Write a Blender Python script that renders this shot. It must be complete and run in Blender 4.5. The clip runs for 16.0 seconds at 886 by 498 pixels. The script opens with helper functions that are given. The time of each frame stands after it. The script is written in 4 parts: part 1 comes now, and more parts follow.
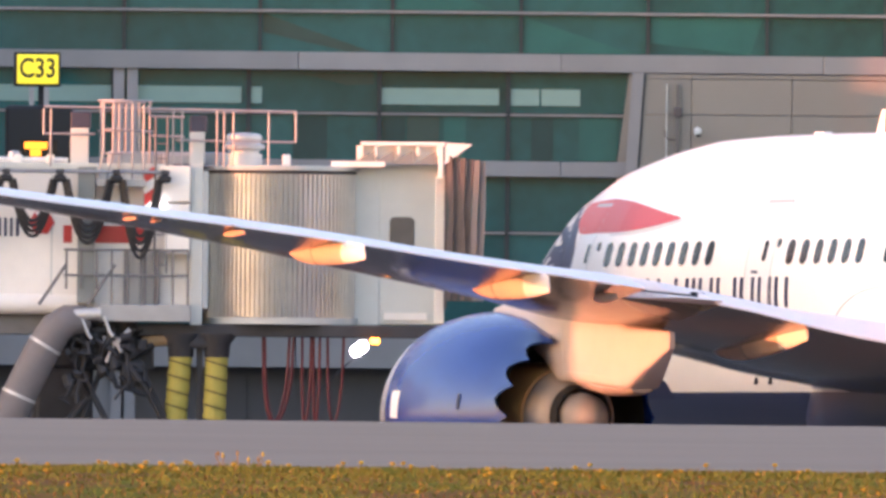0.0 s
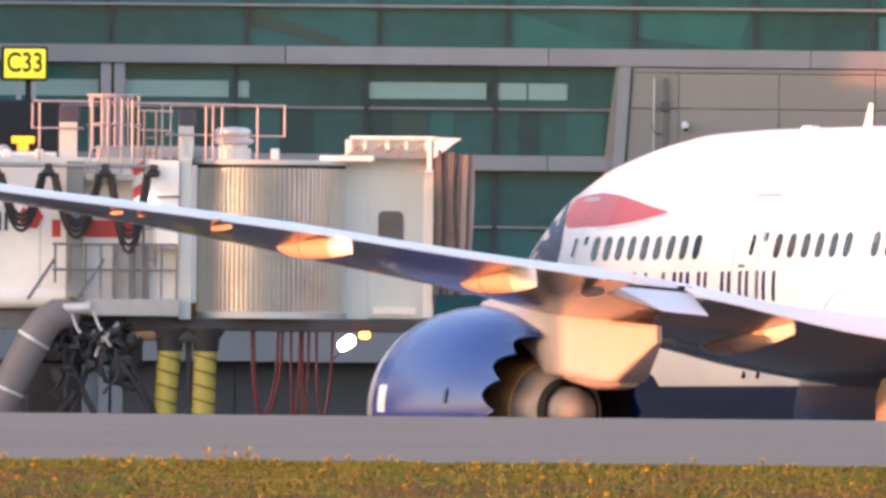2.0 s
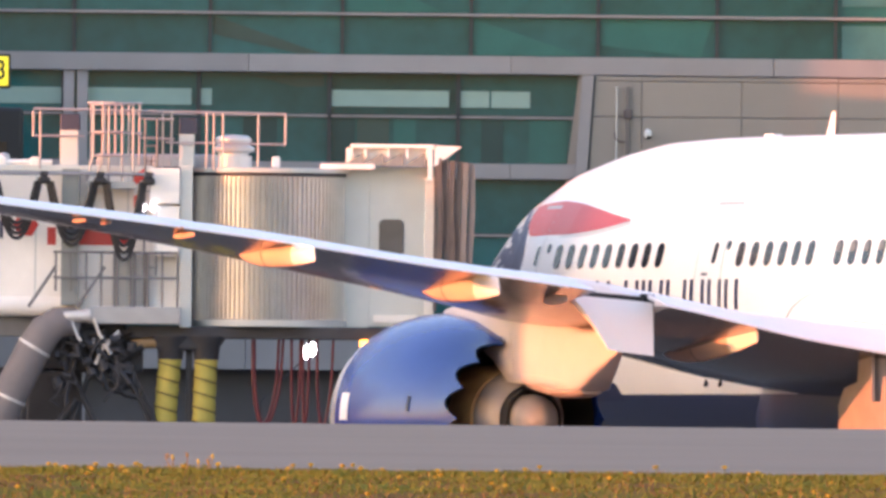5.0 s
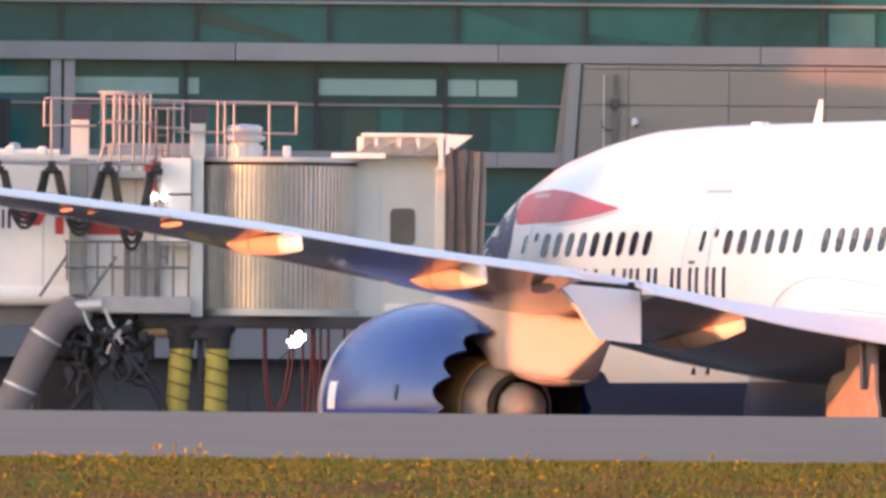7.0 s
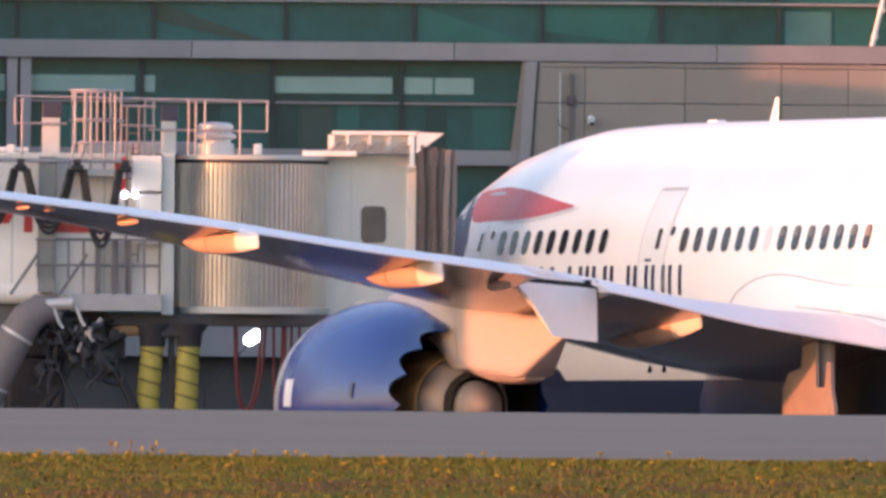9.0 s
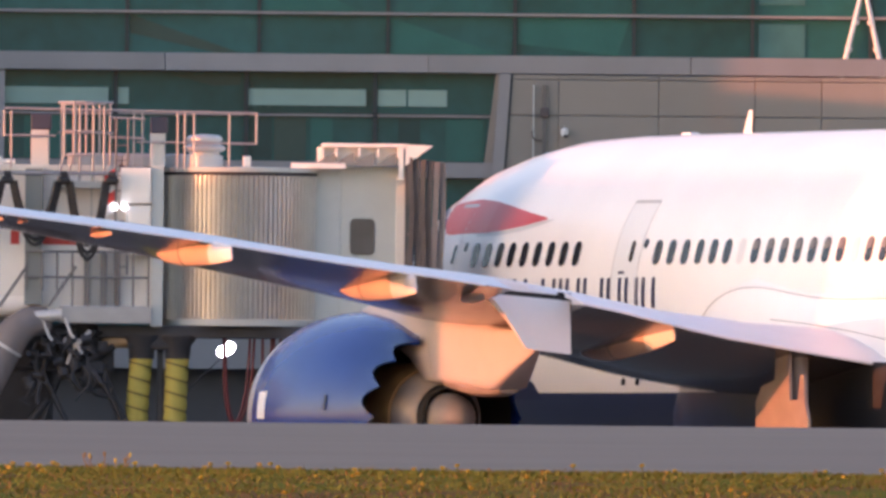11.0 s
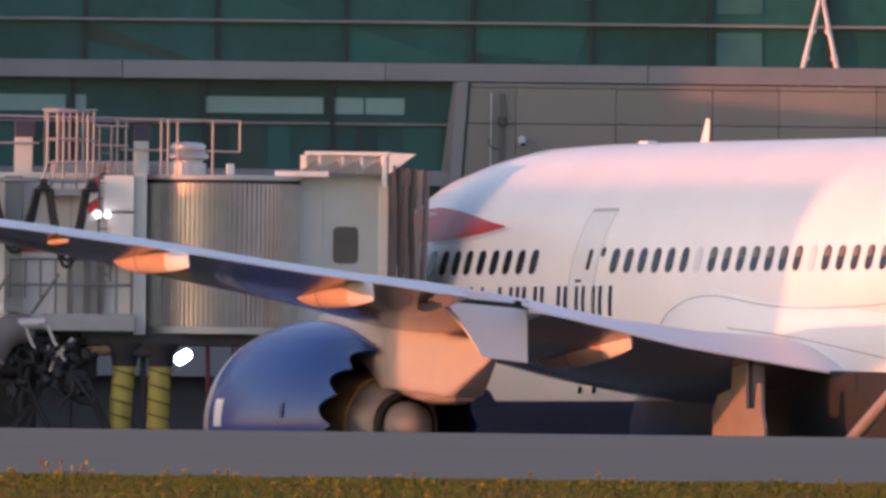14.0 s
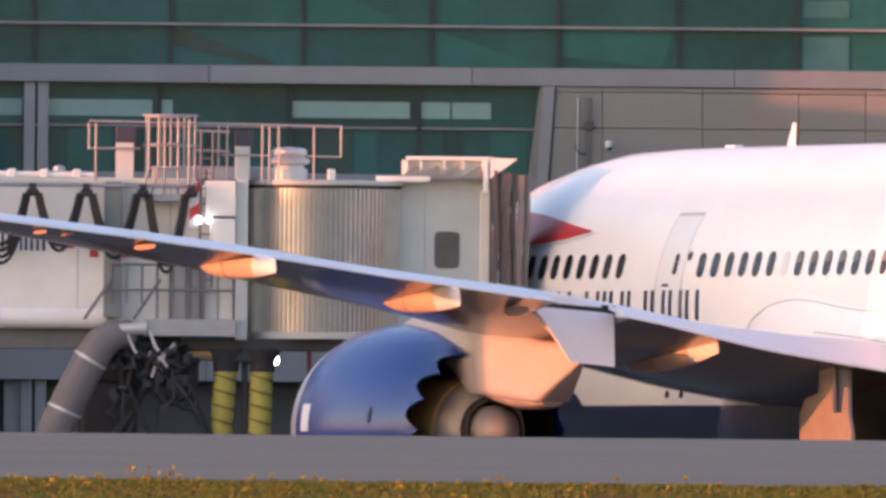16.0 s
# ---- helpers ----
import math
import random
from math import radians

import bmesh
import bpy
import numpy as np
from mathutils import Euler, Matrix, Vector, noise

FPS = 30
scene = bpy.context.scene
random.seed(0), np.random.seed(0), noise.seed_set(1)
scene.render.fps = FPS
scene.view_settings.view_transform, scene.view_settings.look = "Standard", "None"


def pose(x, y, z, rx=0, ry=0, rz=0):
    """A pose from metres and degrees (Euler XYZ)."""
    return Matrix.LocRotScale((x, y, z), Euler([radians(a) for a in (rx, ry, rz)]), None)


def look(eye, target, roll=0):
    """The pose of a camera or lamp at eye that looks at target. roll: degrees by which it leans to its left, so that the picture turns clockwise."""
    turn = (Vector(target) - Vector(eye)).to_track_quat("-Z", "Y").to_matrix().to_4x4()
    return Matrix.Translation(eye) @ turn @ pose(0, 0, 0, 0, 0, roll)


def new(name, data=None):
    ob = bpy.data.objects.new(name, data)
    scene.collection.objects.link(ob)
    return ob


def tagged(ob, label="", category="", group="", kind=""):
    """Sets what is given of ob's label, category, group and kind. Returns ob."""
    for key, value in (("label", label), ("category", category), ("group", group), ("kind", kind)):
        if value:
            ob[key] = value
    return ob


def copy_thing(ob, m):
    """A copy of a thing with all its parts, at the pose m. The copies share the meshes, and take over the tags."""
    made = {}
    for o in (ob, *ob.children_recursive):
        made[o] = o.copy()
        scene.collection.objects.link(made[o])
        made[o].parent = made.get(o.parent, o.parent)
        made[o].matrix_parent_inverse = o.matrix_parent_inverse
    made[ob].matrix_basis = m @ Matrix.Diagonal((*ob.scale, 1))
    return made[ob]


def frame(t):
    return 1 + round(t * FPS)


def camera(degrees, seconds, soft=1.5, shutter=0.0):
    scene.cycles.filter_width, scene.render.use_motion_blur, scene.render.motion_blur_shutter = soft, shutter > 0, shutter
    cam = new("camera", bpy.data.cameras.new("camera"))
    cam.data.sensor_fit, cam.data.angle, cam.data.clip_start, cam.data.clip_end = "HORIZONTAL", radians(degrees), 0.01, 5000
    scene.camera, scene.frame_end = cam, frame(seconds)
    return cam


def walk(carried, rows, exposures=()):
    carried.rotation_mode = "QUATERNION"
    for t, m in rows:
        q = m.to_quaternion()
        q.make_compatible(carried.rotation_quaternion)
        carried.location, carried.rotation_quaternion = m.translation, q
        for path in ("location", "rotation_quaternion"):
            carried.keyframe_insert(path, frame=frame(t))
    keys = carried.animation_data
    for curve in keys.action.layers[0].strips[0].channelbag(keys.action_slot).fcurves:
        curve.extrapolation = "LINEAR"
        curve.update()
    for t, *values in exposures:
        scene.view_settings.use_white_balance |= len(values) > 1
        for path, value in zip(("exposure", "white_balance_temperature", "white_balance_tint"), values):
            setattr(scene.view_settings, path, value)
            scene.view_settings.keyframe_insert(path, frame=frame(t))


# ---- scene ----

# ---------------------------------------------------------------- camera
EYE = (0.0, 0.0, 2.9)
cam = camera(2.2457, 16.0, soft=3.2)
# seconds, pan to the left, tilt upwards and lean, in degrees: a hand-held long lens that only turns
PAN = [
    (0.0, 0.2701, 0.3849, 0.566), (0.5, 0.2805, 0.3876, 0.65), (1.0, 0.2549, 0.3842, 0.632), (1.5, 0.2415, 0.3792, 0.519),
    (2.0, 0.2376, 0.3703, 0.537), (2.5, 0.2412, 0.3636, 0.514), (3.0, 0.2520, 0.3588, 0.474), (3.5, 0.2321, 0.3706, 0.601),
    (4.0, 0.1819, 0.3997, 0.66), (6.5, 0.0840, 0.3682, 0.475), (7.0, 0.1109, 0.3628, 0.486), (7.5, 0.1824, 0.3533, 0.548),
    (8.0, 0.2058, 0.3459, 0.586), (8.5, 0.1249, 0.3498, 0.65), (9.0, 0.0, 0.3581, 0.487), (9.5, -0.0245, 0.3783, 0.515),
    (10.0, -0.0398, 0.3958, 0.573), (10.2, -0.0590, 0.3870, 0.55), (12.5, -0.0795, 0.4063, 0.549), (13.0, -0.0822, 0.4134, 0.615),
    (13.5, -0.1455, 0.4175, 0.617), (14.0, -0.1759, 0.4113, 0.66), (14.5, -0.0883, 0.4336, 0.643), (15.0, -0.0037, 0.4304, 0.554),
    (15.5, 0.0395, 0.4117, 0.475), (16.0, 0.0442, 0.4207, 0.55)]
EXPOSURES = [(t, 1.95 + e, 5850 + 330 * e, 32) for t, e in ((0.0, 0.70), (0.5, 0.62), (1.5, 0.70), (4.0, 0.76), (7.0, 0.52), (7.5, 0.42), (8.0, 0.46), (9.0, 0.26), (10.0, 0.18), (12.5, 0.08), (13.2, 0.06), (14.0, -0.47), (14.5, -0.12), (15.0, 0.02), (16.0, 0.07))]
walk(cam, [(t, pose(*EYE, 90 + tilt, 0, pan) @ pose(0, 0, 0, 0, 0, lean)) for t, pan, tilt, lean in PAN], EXPOSURES)

# ---------------------------------------------------------------- light
SUN_LEFT, SUN_UP = 68.0, 4.6      # degrees to the left of straight behind the camera, and above the horizon
to_sun = Vector((-math.sin(radians(SUN_LEFT)) * math.cos(radians(SUN_UP)), -math.cos(radians(SUN_LEFT)) * math.cos(radians(SUN_UP)), math.sin(radians(SUN_UP))))
world = bpy.data.worlds.new("sky")
scene.world = world
world.use_nodes = True
wn = world.node_tree
sky = wn.nodes.new("ShaderNodeTexSky")
sky.sky_type, sky.sun_disc = "NISHITA", False
sky.sun_elevation, sky.sun_rotation = radians(SUN_UP), math.atan2(to_sun.x, to_sun.y)
wn.links.new(sky.outputs[0], wn.nodes["Background"].inputs[0])
wn.nodes["Background"].inputs[1].default_value = 0.15
sun = new("sun", bpy.data.lights.new("sun", "SUN"))
sun.data.energy, sun.data.angle, sun.data.color = 1.45, radians(0.53), (1.0, 0.29, 0.09)
sun.matrix_world = look((0, 300, 80) , Vector((0, 300, 80)) - to_sun)


# ---------------------------------------------------------------- materials
def mat(name, colour, rough=0.6, metal=0.0, vary=0.12, size=1.0, bump=0.0, fine=40.0, spec=0.5, coat=0.0):
    """A painted or plain surface, with stains at one scale and grain at another."""
    m = bpy.data.materials.new(name)
    m.use_nodes = True
    nt = m.node_tree
    b = nt.nodes["Principled BSDF"]
    co = nt.nodes.new("ShaderNodeTexCoord")
    n1, n2 = nt.nodes.new("ShaderNodeTexNoise"), nt.nodes.new("ShaderNodeTexNoise")
    n1.inputs["Scale"].default_value, n1.inputs["Detail"].default_value = size, 5
    n2.inputs["Scale"].default_value, n2.inputs["Detail"].default_value = fine, 3
    for n in (n1, n2):
        nt.links.new(co.outputs["Object"], n.inputs["Vector"])
    add = nt.nodes.new("ShaderNodeMath")
    add.operation = "MULTIPLY_ADD"
    nt.links.new(n2.outputs[0], add.inputs[0])
    add.inputs[1].default_value = 0.35
    nt.links.new(n1.outputs[0], add.inputs[2])
    ramp = nt.nodes.new("ShaderNodeMapRange")
    ramp.inputs[1].default_value, ramp.inputs[2].default_value = 0.4, 0.95
    ramp.inputs[3].default_value, ramp.inputs[4].default_value = 1 - vary, 1 + vary
    nt.links.new(add.outputs[0], ramp.inputs[0])
    mul = nt.nodes.new("ShaderNodeVectorMath")
    mul.operation = "SCALE"
    mul.inputs[0].default_value = colour
    nt.links.new(ramp.outputs[0], mul.inputs["Scale"])
    nt.links.new(mul.outputs[0], b.inputs["Base Color"])
    b.inputs["Roughness"].default_value, b.inputs["Metallic"].default_value = rough, metal
    b.inputs["Specular IOR Level"].default_value, b.inputs["Coat Weight"].default_value = spec, coat
    if bump:
        bp = nt.nodes.new("ShaderNodeBump")
        bp.inputs["Strength"].default_value, bp.inputs["Distance"].default_value = bump, 0.02
        nt.links.new(n2.outputs[0], bp.inputs["Height"])
        nt.links.new(bp.outputs[0], b.inputs["Normal"])
    return m


def glow(name, colour, strength):
    m = bpy.data.materials.new(name)
    m.use_nodes = True
    b = m.node_tree.nodes["Principled BSDF"]
    b.inputs["Base Color"].default_value = (*colour, 1)
    b.inputs["Emission Color"].default_value = (*colour, 1)
    b.inputs["Emission Strength"].default_value = strength
    return m


def two_tone(name, upper, lower, height, rough=0.3):
    """Paint that changes colour at a height over the thing's own base."""
    m = mat(name, upper, rough, vary=0.05, size=0.5, coat=0.25)
    nt = m.node_tree
    b = nt.nodes["Principled BSDF"]
    old = b.inputs["Base Color"].links[0].from_socket
    co, sep, cut, mix = (nt.nodes.new("ShaderNode" + k) for k in ("TexCoord", "SeparateXYZ", "Math", "Mix"))
    nt.links.new(co.outputs["Object"], sep.inputs[0])
    cut.operation = "GREATER_THAN"
    nt.links.new(sep.outputs[2], cut.inputs[0])
    cut.inputs[1].default_value = height
    mix.data_type = "RGBA"
    nt.links.new(cut.outputs[0], mix.inputs[0])
    mix.inputs[6].default_value = (*lower, 1)
    nt.links.new(old, mix.inputs[7])
    nt.links.new(mix.outputs[2], b.inputs["Base Color"])
    return m


def turf(name):
    """Mown verge: green and dry reddish patches that run along the taxiway."""
    m = mat(name, (0.150, 0.092, 0.042), 1.0, vary=0.06, size=0.3, fine=1.0, spec=0.0)
    nt = m.node_tree
    b = nt.nodes["Principled BSDF"]
    old = b.inputs["Base Color"].links[0].from_socket
    co, mp, nz, rp, mix = (nt.nodes.new("ShaderNode" + k) for k in ("TexCoord", "Mapping", "TexNoise", "MapRange", "Mix"))
    nt.links.new(co.outputs["Object"], mp.inputs[0])
    mp.inputs["Scale"].default_value = (0.9, 0.10, 1)
    nt.links.new(mp.outputs[0], nz.inputs["Vector"])
    nz.inputs["Scale"].default_value, nz.inputs["Detail"].default_value = 1.6, 5
    nt.links.new(nz.outputs[0], rp.inputs[0])
    rp.inputs[1].default_value, rp.inputs[2].default_value = 0.42, 0.62
    mix.data_type = "RGBA"
    nt.links.new(rp.outputs[0], mix.inputs[0])
    nt.links.new(old, mix.inputs[6])
    mix.inputs[7].default_value = (0.118, 0.128, 0.028, 1)
    nt.links.new(mix.outputs[2], b.inputs["Base Color"])
    return m


M = dict(
    fuselage=two_tone("white_and_navy_paint", (0.86, 0.83, 0.80), (0.018, 0.026, 0.075), 3.12),
    white=mat("white_paint", (0.78, 0.78, 0.77), 0.35, vary=0.05, size=0.8, coat=0.2),
    # these two wing paints hold underside shade and sky light in their colour
    wing_grey=mat("wing_grey_shade_paint", (0.17, 0.155, 0.155), 0.22, vary=0.14, size=0.6, coat=0.2),
    wing_light=mat("sky_paled_wing_paint", (0.84, 0.80, 0.80), 0.5, vary=0.05, size=0.8),
    # the low sun's orange is put into the fairing paint
    fairing=mat("fairing_sun_warmed_paint", (0.64, 0.48, 0.38), 0.4, vary=0.06, size=1.2),
    blue=mat("deep_blue_gloss_paint", (0.011, 0.045, 0.24), 0.27, vary=0.1, size=0.9, coat=0.25),
    # a little of the sun's warm tint is kept in the gear colour
    gear=mat("gear_sun_warmed_paint", (0.29, 0.245, 0.225), 0.5, vary=0.14, size=2),
    pylon=mat("pale_pylon_paint", (0.46, 0.42, 0.43), 0.45, vary=0.07, size=1.5),
    navy=mat("navy_paint", (0.02, 0.025, 0.07), 0.4, vary=0.1),
    red=mat("red_paint", (0.55, 0.035, 0.03), 0.35, vary=0.06),
    lip=mat("bare_inlet_metal", (0.82, 0.80, 0.80), 0.4, 1.0, vary=0.05),
    duct=mat("warm_duct_composite", (0.34, 0.22, 0.11), 0.55, vary=0.12),
    hot=mat("heat_stained_metal", (0.29, 0.265, 0.265), 0.6, 0.2, vary=0.15, size=2),
    black=mat("black_rubber", (0.015, 0.015, 0.016), 0.65, vary=0.2),
    # duct lining black, also used for the painted shade of the wheel bay
    near_black=mat("near_black_lining_and_shade", (0.02, 0.02, 0.022), 0.8, vary=0.2),
    window=mat("dark_window_glass", (0.02, 0.021, 0.025), 0.15, vary=0.1, spec=0.25),
    cab_glass=mat("grey_cab_glass", (0.085, 0.085, 0.09), 0.2, vary=0.2, size=2),
    soil=mat("reddish_bare_soil", (0.17, 0.10, 0.045), 1.0, vary=0.2, size=2, spec=0.0),
    lamp_dark=mat("dark_blue_lamp_housing", (0.045, 0.045, 0.075), 0.45, vary=0.15),
    swoosh=mat("pale_grey_ribbon_paint", (0.60, 0.59, 0.58), 0.35, vary=0.04),
    film_light=mat("paler_teal_glazing", (0.018, 0.125, 0.118), 0.15, vary=0.2, size=0.8, spec=0.25),
    film_dark=mat("dark_teal_glazing", (0.014, 0.060, 0.066), 0.15, vary=0.2, size=0.8, spec=0.25),
    film_brown=mat("brownish_glazing", (0.036, 0.078, 0.074), 0.15, vary=0.2, size=0.8, spec=0.25),
    shade=mat("grey_window_blind", (0.15, 0.14, 0.14), 0.6, vary=0.1),
    plug=mat("plug_white_paint", (0.66, 0.64, 0.63), 0.4, vary=0.05),
    seam_dark=mat("dark_seam", (0.16, 0.15, 0.15), 0.6, vary=0.1),
    seam=mat("door_seam_grey", (0.45, 0.44, 0.44), 0.5, vary=0.05),
    panel=mat("bridge_grey_paint", (0.58, 0.60, 0.565), 0.5, vary=0.08, size=1.5),
    panel_dark=mat("bridge_column_and_shade_paint", (0.22, 0.235, 0.225), 0.5, vary=0.1, size=1.5),
    panel_light=mat("bridge_pale_paint", (0.86, 0.82, 0.76), 0.5, vary=0.09, size=1.2),
    drum=mat("corrugated_aluminium", (0.41, 0.405, 0.40), 0.36, 0.88, vary=0.14, size=2),
    vent=mat("dull_vent_aluminium", (0.62, 0.60, 0.58), 0.45, 0.35, vary=0.08),
    steel=mat("galvanised_steel", (0.38, 0.38, 0.39), 0.45, 0.6, vary=0.12, size=3),
    rail_dark=mat("dark_rail_steel", (0.17, 0.165, 0.165), 0.55, 0.2, vary=0.15, size=3),
    rail=mat("rail_steel", (0.38, 0.355, 0.35), 0.45, 0.4, vary=0.1, size=3),
    dark_steel=mat("dark_undercarriage_steel", (0.045, 0.045, 0.05), 0.65, 0.2, vary=0.3, size=2),
    bellows=mat("brown_grey_bellows_fabric", (0.11, 0.09, 0.085), 0.8, vary=0.25, size=2),
    hose_band=mat("dark_hose_band", (0.10, 0.085, 0.03), 0.7, vary=0.1),
    hose=mat("yellow_fabric_hose", (0.44, 0.37, 0.07), 0.7, vary=0.12, size=3),
    duct_grey=mat("grey_duct_and_lit_fold_fabric", (0.20, 0.175, 0.17), 0.75, vary=0.1, size=3),
    cable=mat("black_cable", (0.015, 0.015, 0.017), 0.5, vary=0.2),
    red_hose=mat("red_hose_rubber", (0.12, 0.010, 0.016), 0.5, vary=0.15),
    concrete=mat("precast_concrete", (0.40, 0.39, 0.37), 0.85, vary=0.1, size=0.7, bump=0.2),
    tan_wall=mat("tan_precast_panel", (0.275, 0.245, 0.21), 0.85, vary=0.09, size=0.6, bump=0.15),
    alu=mat("grey_aluminium_trim", (0.285, 0.27, 0.275), 0.45, 0.2, vary=0.1, size=1.0),
    mullion=mat("dark_mullion", (0.024, 0.034, 0.038), 0.5, vary=0.1),
    glass=mat("teal_tinted_glass", (0.014, 0.097, 0.102), 0.12, vary=0.35, size=0.3, fine=3.0, spec=0.25),
    screen=mat("pale_blue_reflection", (0.04, 0.14, 0.14), 0.4, vary=0.25, size=1.5),
    blind=mat("pale_green_light_strip", (0.29, 0.42, 0.36), 0.6, vary=0.08, size=2),
    conduit=mat("dull_cable_duct", (0.15, 0.135, 0.12), 0.7, vary=0.12, size=1.5),
    # the shade of the service level is put into this dark colour
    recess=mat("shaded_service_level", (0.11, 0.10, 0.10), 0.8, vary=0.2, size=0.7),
    sign=glow("lit_yellow_sign_face", (0.80, 0.66, 0.02), 0.16),
    board=mat("black_board_housing", (0.012, 0.012, 0.014), 0.5, vary=0.2),
    asphalt=mat("worn_grey_pavement", (0.180, 0.164, 0.136), 0.95, vary=0.08, size=0.25, bump=0.1, fine=60, spec=0.15),
    apron=mat("apron_asphalt", (0.10, 0.10, 0.10), 0.9, vary=0.12, size=0.15, bump=0.2),
    grass_soil=turf("grass_turf"),
    blade=mat("grass_blade", (0.125, 0.135, 0.030), 0.9, vary=0.2, size=2, spec=0.0),
    dry_blade=mat("dry_grass_blade", (0.24, 0.15, 0.06), 0.9, vary=0.2, size=2, spec=0.0),
    petal=mat("dandelion_yellow", (0.42, 0.31, 0.03), 0.7, vary=0.15, size=3),
    tyre=mat("tyre_rubber", (0.02, 0.02, 0.02), 0.8, vary=0.2),
    orange=glow("amber_lamp", (1.0, 0.30, 0.02), 3.0),
    amber_display=glow("amber_display", (1.0, 0.27, 0.01), 0.55),
    spot=glow("small_white_lamp", (1.0, 0.95, 0.85), 1.0),
    lamp=glow("white_lamp", (1.0, 0.96, 0.9), 4.0),
)


def by_piece(m, spread):
    """Lets alike pieces differ a little in brightness."""
    nt = m.node_tree
    b = nt.nodes["Principled BSDF"]
    old = b.inputs["Base Color"].links[0].from_socket
    info, rng, mul = (nt.nodes.new("ShaderNode" + k) for k in ("ObjectInfo", "MapRange", "VectorMath"))
    nt.links.new(info.outputs["Random"], rng.inputs[0])
    rng.inputs[3].default_value, rng.inputs[4].default_value = 1 - spread, 1 + spread
    mul.operation = "SCALE"
    nt.links.new(old, mul.inputs[0])
    nt.links.new(rng.outputs[0], mul.inputs["Scale"])
    nt.links.new(mul.outputs[0], b.inputs["Base Color"])


by_piece(M["glass"], 0.28)
by_piece(M["tan_wall"], 0.06)
by_piece(M["alu"], 0.08)


# ---------------------------------------------------------------- mesh helpers
def box(bm, x0, x1, y0, y1, z0, z1, bevel=0.0):
    vs = [bm.verts.new((x, y, z)) for z in (z0, z1) for x, y in ((x0, y0), (x1, y0), (x1, y1), (x0, y1))]
    fs = [bm.faces.new([vs[i] for i in f]) for f in ((3, 2, 1, 0), (4, 5, 6, 7), (0, 1, 5, 4), (1, 2, 6, 5), (2, 3, 7, 6), (3, 0, 4, 7))]
    if bevel:
        es = list({e for f in fs for e in f.edges})
        bmesh.ops.bevel(bm, geom=es, offset=bevel, segments=2, affect="EDGES", profile=0.5)


def boxed(x0, x1, y0, y1, z0, z1, bevel=0.0):
    bm = bmesh.new()
    box(bm, x0, x1, y0, y1, z0, z1, bevel)
    return bm


def loft(bm, rings, closed=True, cap=True):
    """Joins rings of equal length to a skin."""
    vs = [[bm.verts.new(p) for p in r] for r in rings]
    n = len(vs[0])
    for a, b in zip(vs, vs[1:]):
        for i in range(n if closed else n - 1):
            j = (i + 1) % n
            bm.faces.new((a[i], a[j], b[j], b[i]))
    if cap:
        bm.faces.new(vs[0][::-1])
        bm.faces.new(vs[-1])
    return vs


def tube(bm, points, r, sides=8, cap=True):
    """A round bar along points; r is one radius or one for each point."""
    pts = [Vector(p) for p in points]
    rs = r if isinstance(r, (list, tuple)) else [r] * len(pts)
    rings = []
    for i, p in enumerate(pts):
        d = (pts[min(i + 1, len(pts) - 1)] - pts[max(i - 1, 0)]).normalized()
        side = d.cross(Vector((0, 1, 0)) if abs(d.y) < 0.9 else Vector((1, 0, 0))).normalized()
        up = side.cross(d)
        rings.append([p + rs[i] * (math.cos(a) * side + math.sin(a) * up) for a in (2 * math.pi * k / sides for k in range(sides))])
    loft(bm, rings, True, cap)


def tubed(points, r, sides=8):
    bm = bmesh.new()
    tube(bm, points, r, sides)
    return bm


def lathe(profile, sides=48, axis="x", cap=False):
    """Turns a profile of (along, radius) round the x or z axis."""
    bm = bmesh.new()
    rings = []
    for along, r in profile:
        ring = []
        for k in range(sides):
            a = 2 * math.pi * k / sides
            c, s = r * math.cos(a), r * math.sin(a)
            ring.append((along, c, s) if axis == "x" else (c, s, along))
        rings.append(ring)
    loft(bm, rings, True, cap)
    return bm


def part(name, bm, material, parent=None, label="", smooth=False, at=None):
    """Links a bmesh as one mesh object under a thing or a part."""
    bmesh.ops.recalc_face_normals(bm, faces=bm.faces)
    me = bpy.data.meshes.new(name)
    bm.to_mesh(me)
    bm.free()
    me.materials.append(material)
    if smooth:
        for p in me.polygons:
            p.use_smooth = True
        me.set_sharp_from_angle(angle=radians(40))
    ob = new(name, me)
    if parent:
        ob.parent = parent
    if at:
        ob.matrix_basis = at
    if label:
        ob["label"] = label
    return ob


def shared(name, me, parent, m):
    ob = new(name, me)
    ob.parent, ob.matrix_basis = parent, m
    return ob


def thing(name, m, label, category, group="", kind=""):
    ob = new(name)
    ob.empty_display_size = 0.5
    ob.matrix_basis = m
    return tagged(ob, label, category, group, kind)


# ---------------------------------------------------------------- ground
def ground_height(y):
    """The verge rises to the crown of a taxiway, behind which the apron lies lower."""
    pts = [(-400, 1.0), (0, 1.3), (110, 2.27), (120, 2.33), (146, 2.44), (165, 2.60), (180, 2.69), (190, 2.72), (200, 2.69), (215, 2.58), (300, 0.0), (3000, 0.0)]
    for (a, za), (b, zb) in zip(pts, pts[1:]):
        if y <= b:
            return za + (zb - za) * (y - a) / (b - a)
    return 0.0


def strip(name, ys, half, material, label, category, lift=0.0, soft=0.0):
    bm = bmesh.new()
    rows = []
    xs = [half * (2 * i / 60 - 1) for i in range(61)]
    for y in ys:
        rows.append([(x, y + (soft * noise.noise((x * 1.7, y, 0)) if y == ys[-1] else 0), ground_height(y) + lift) for x in xs])
    loft(bm, rows, False, False)
    return tagged(part(name, bm, material), label, category, kind="structure")


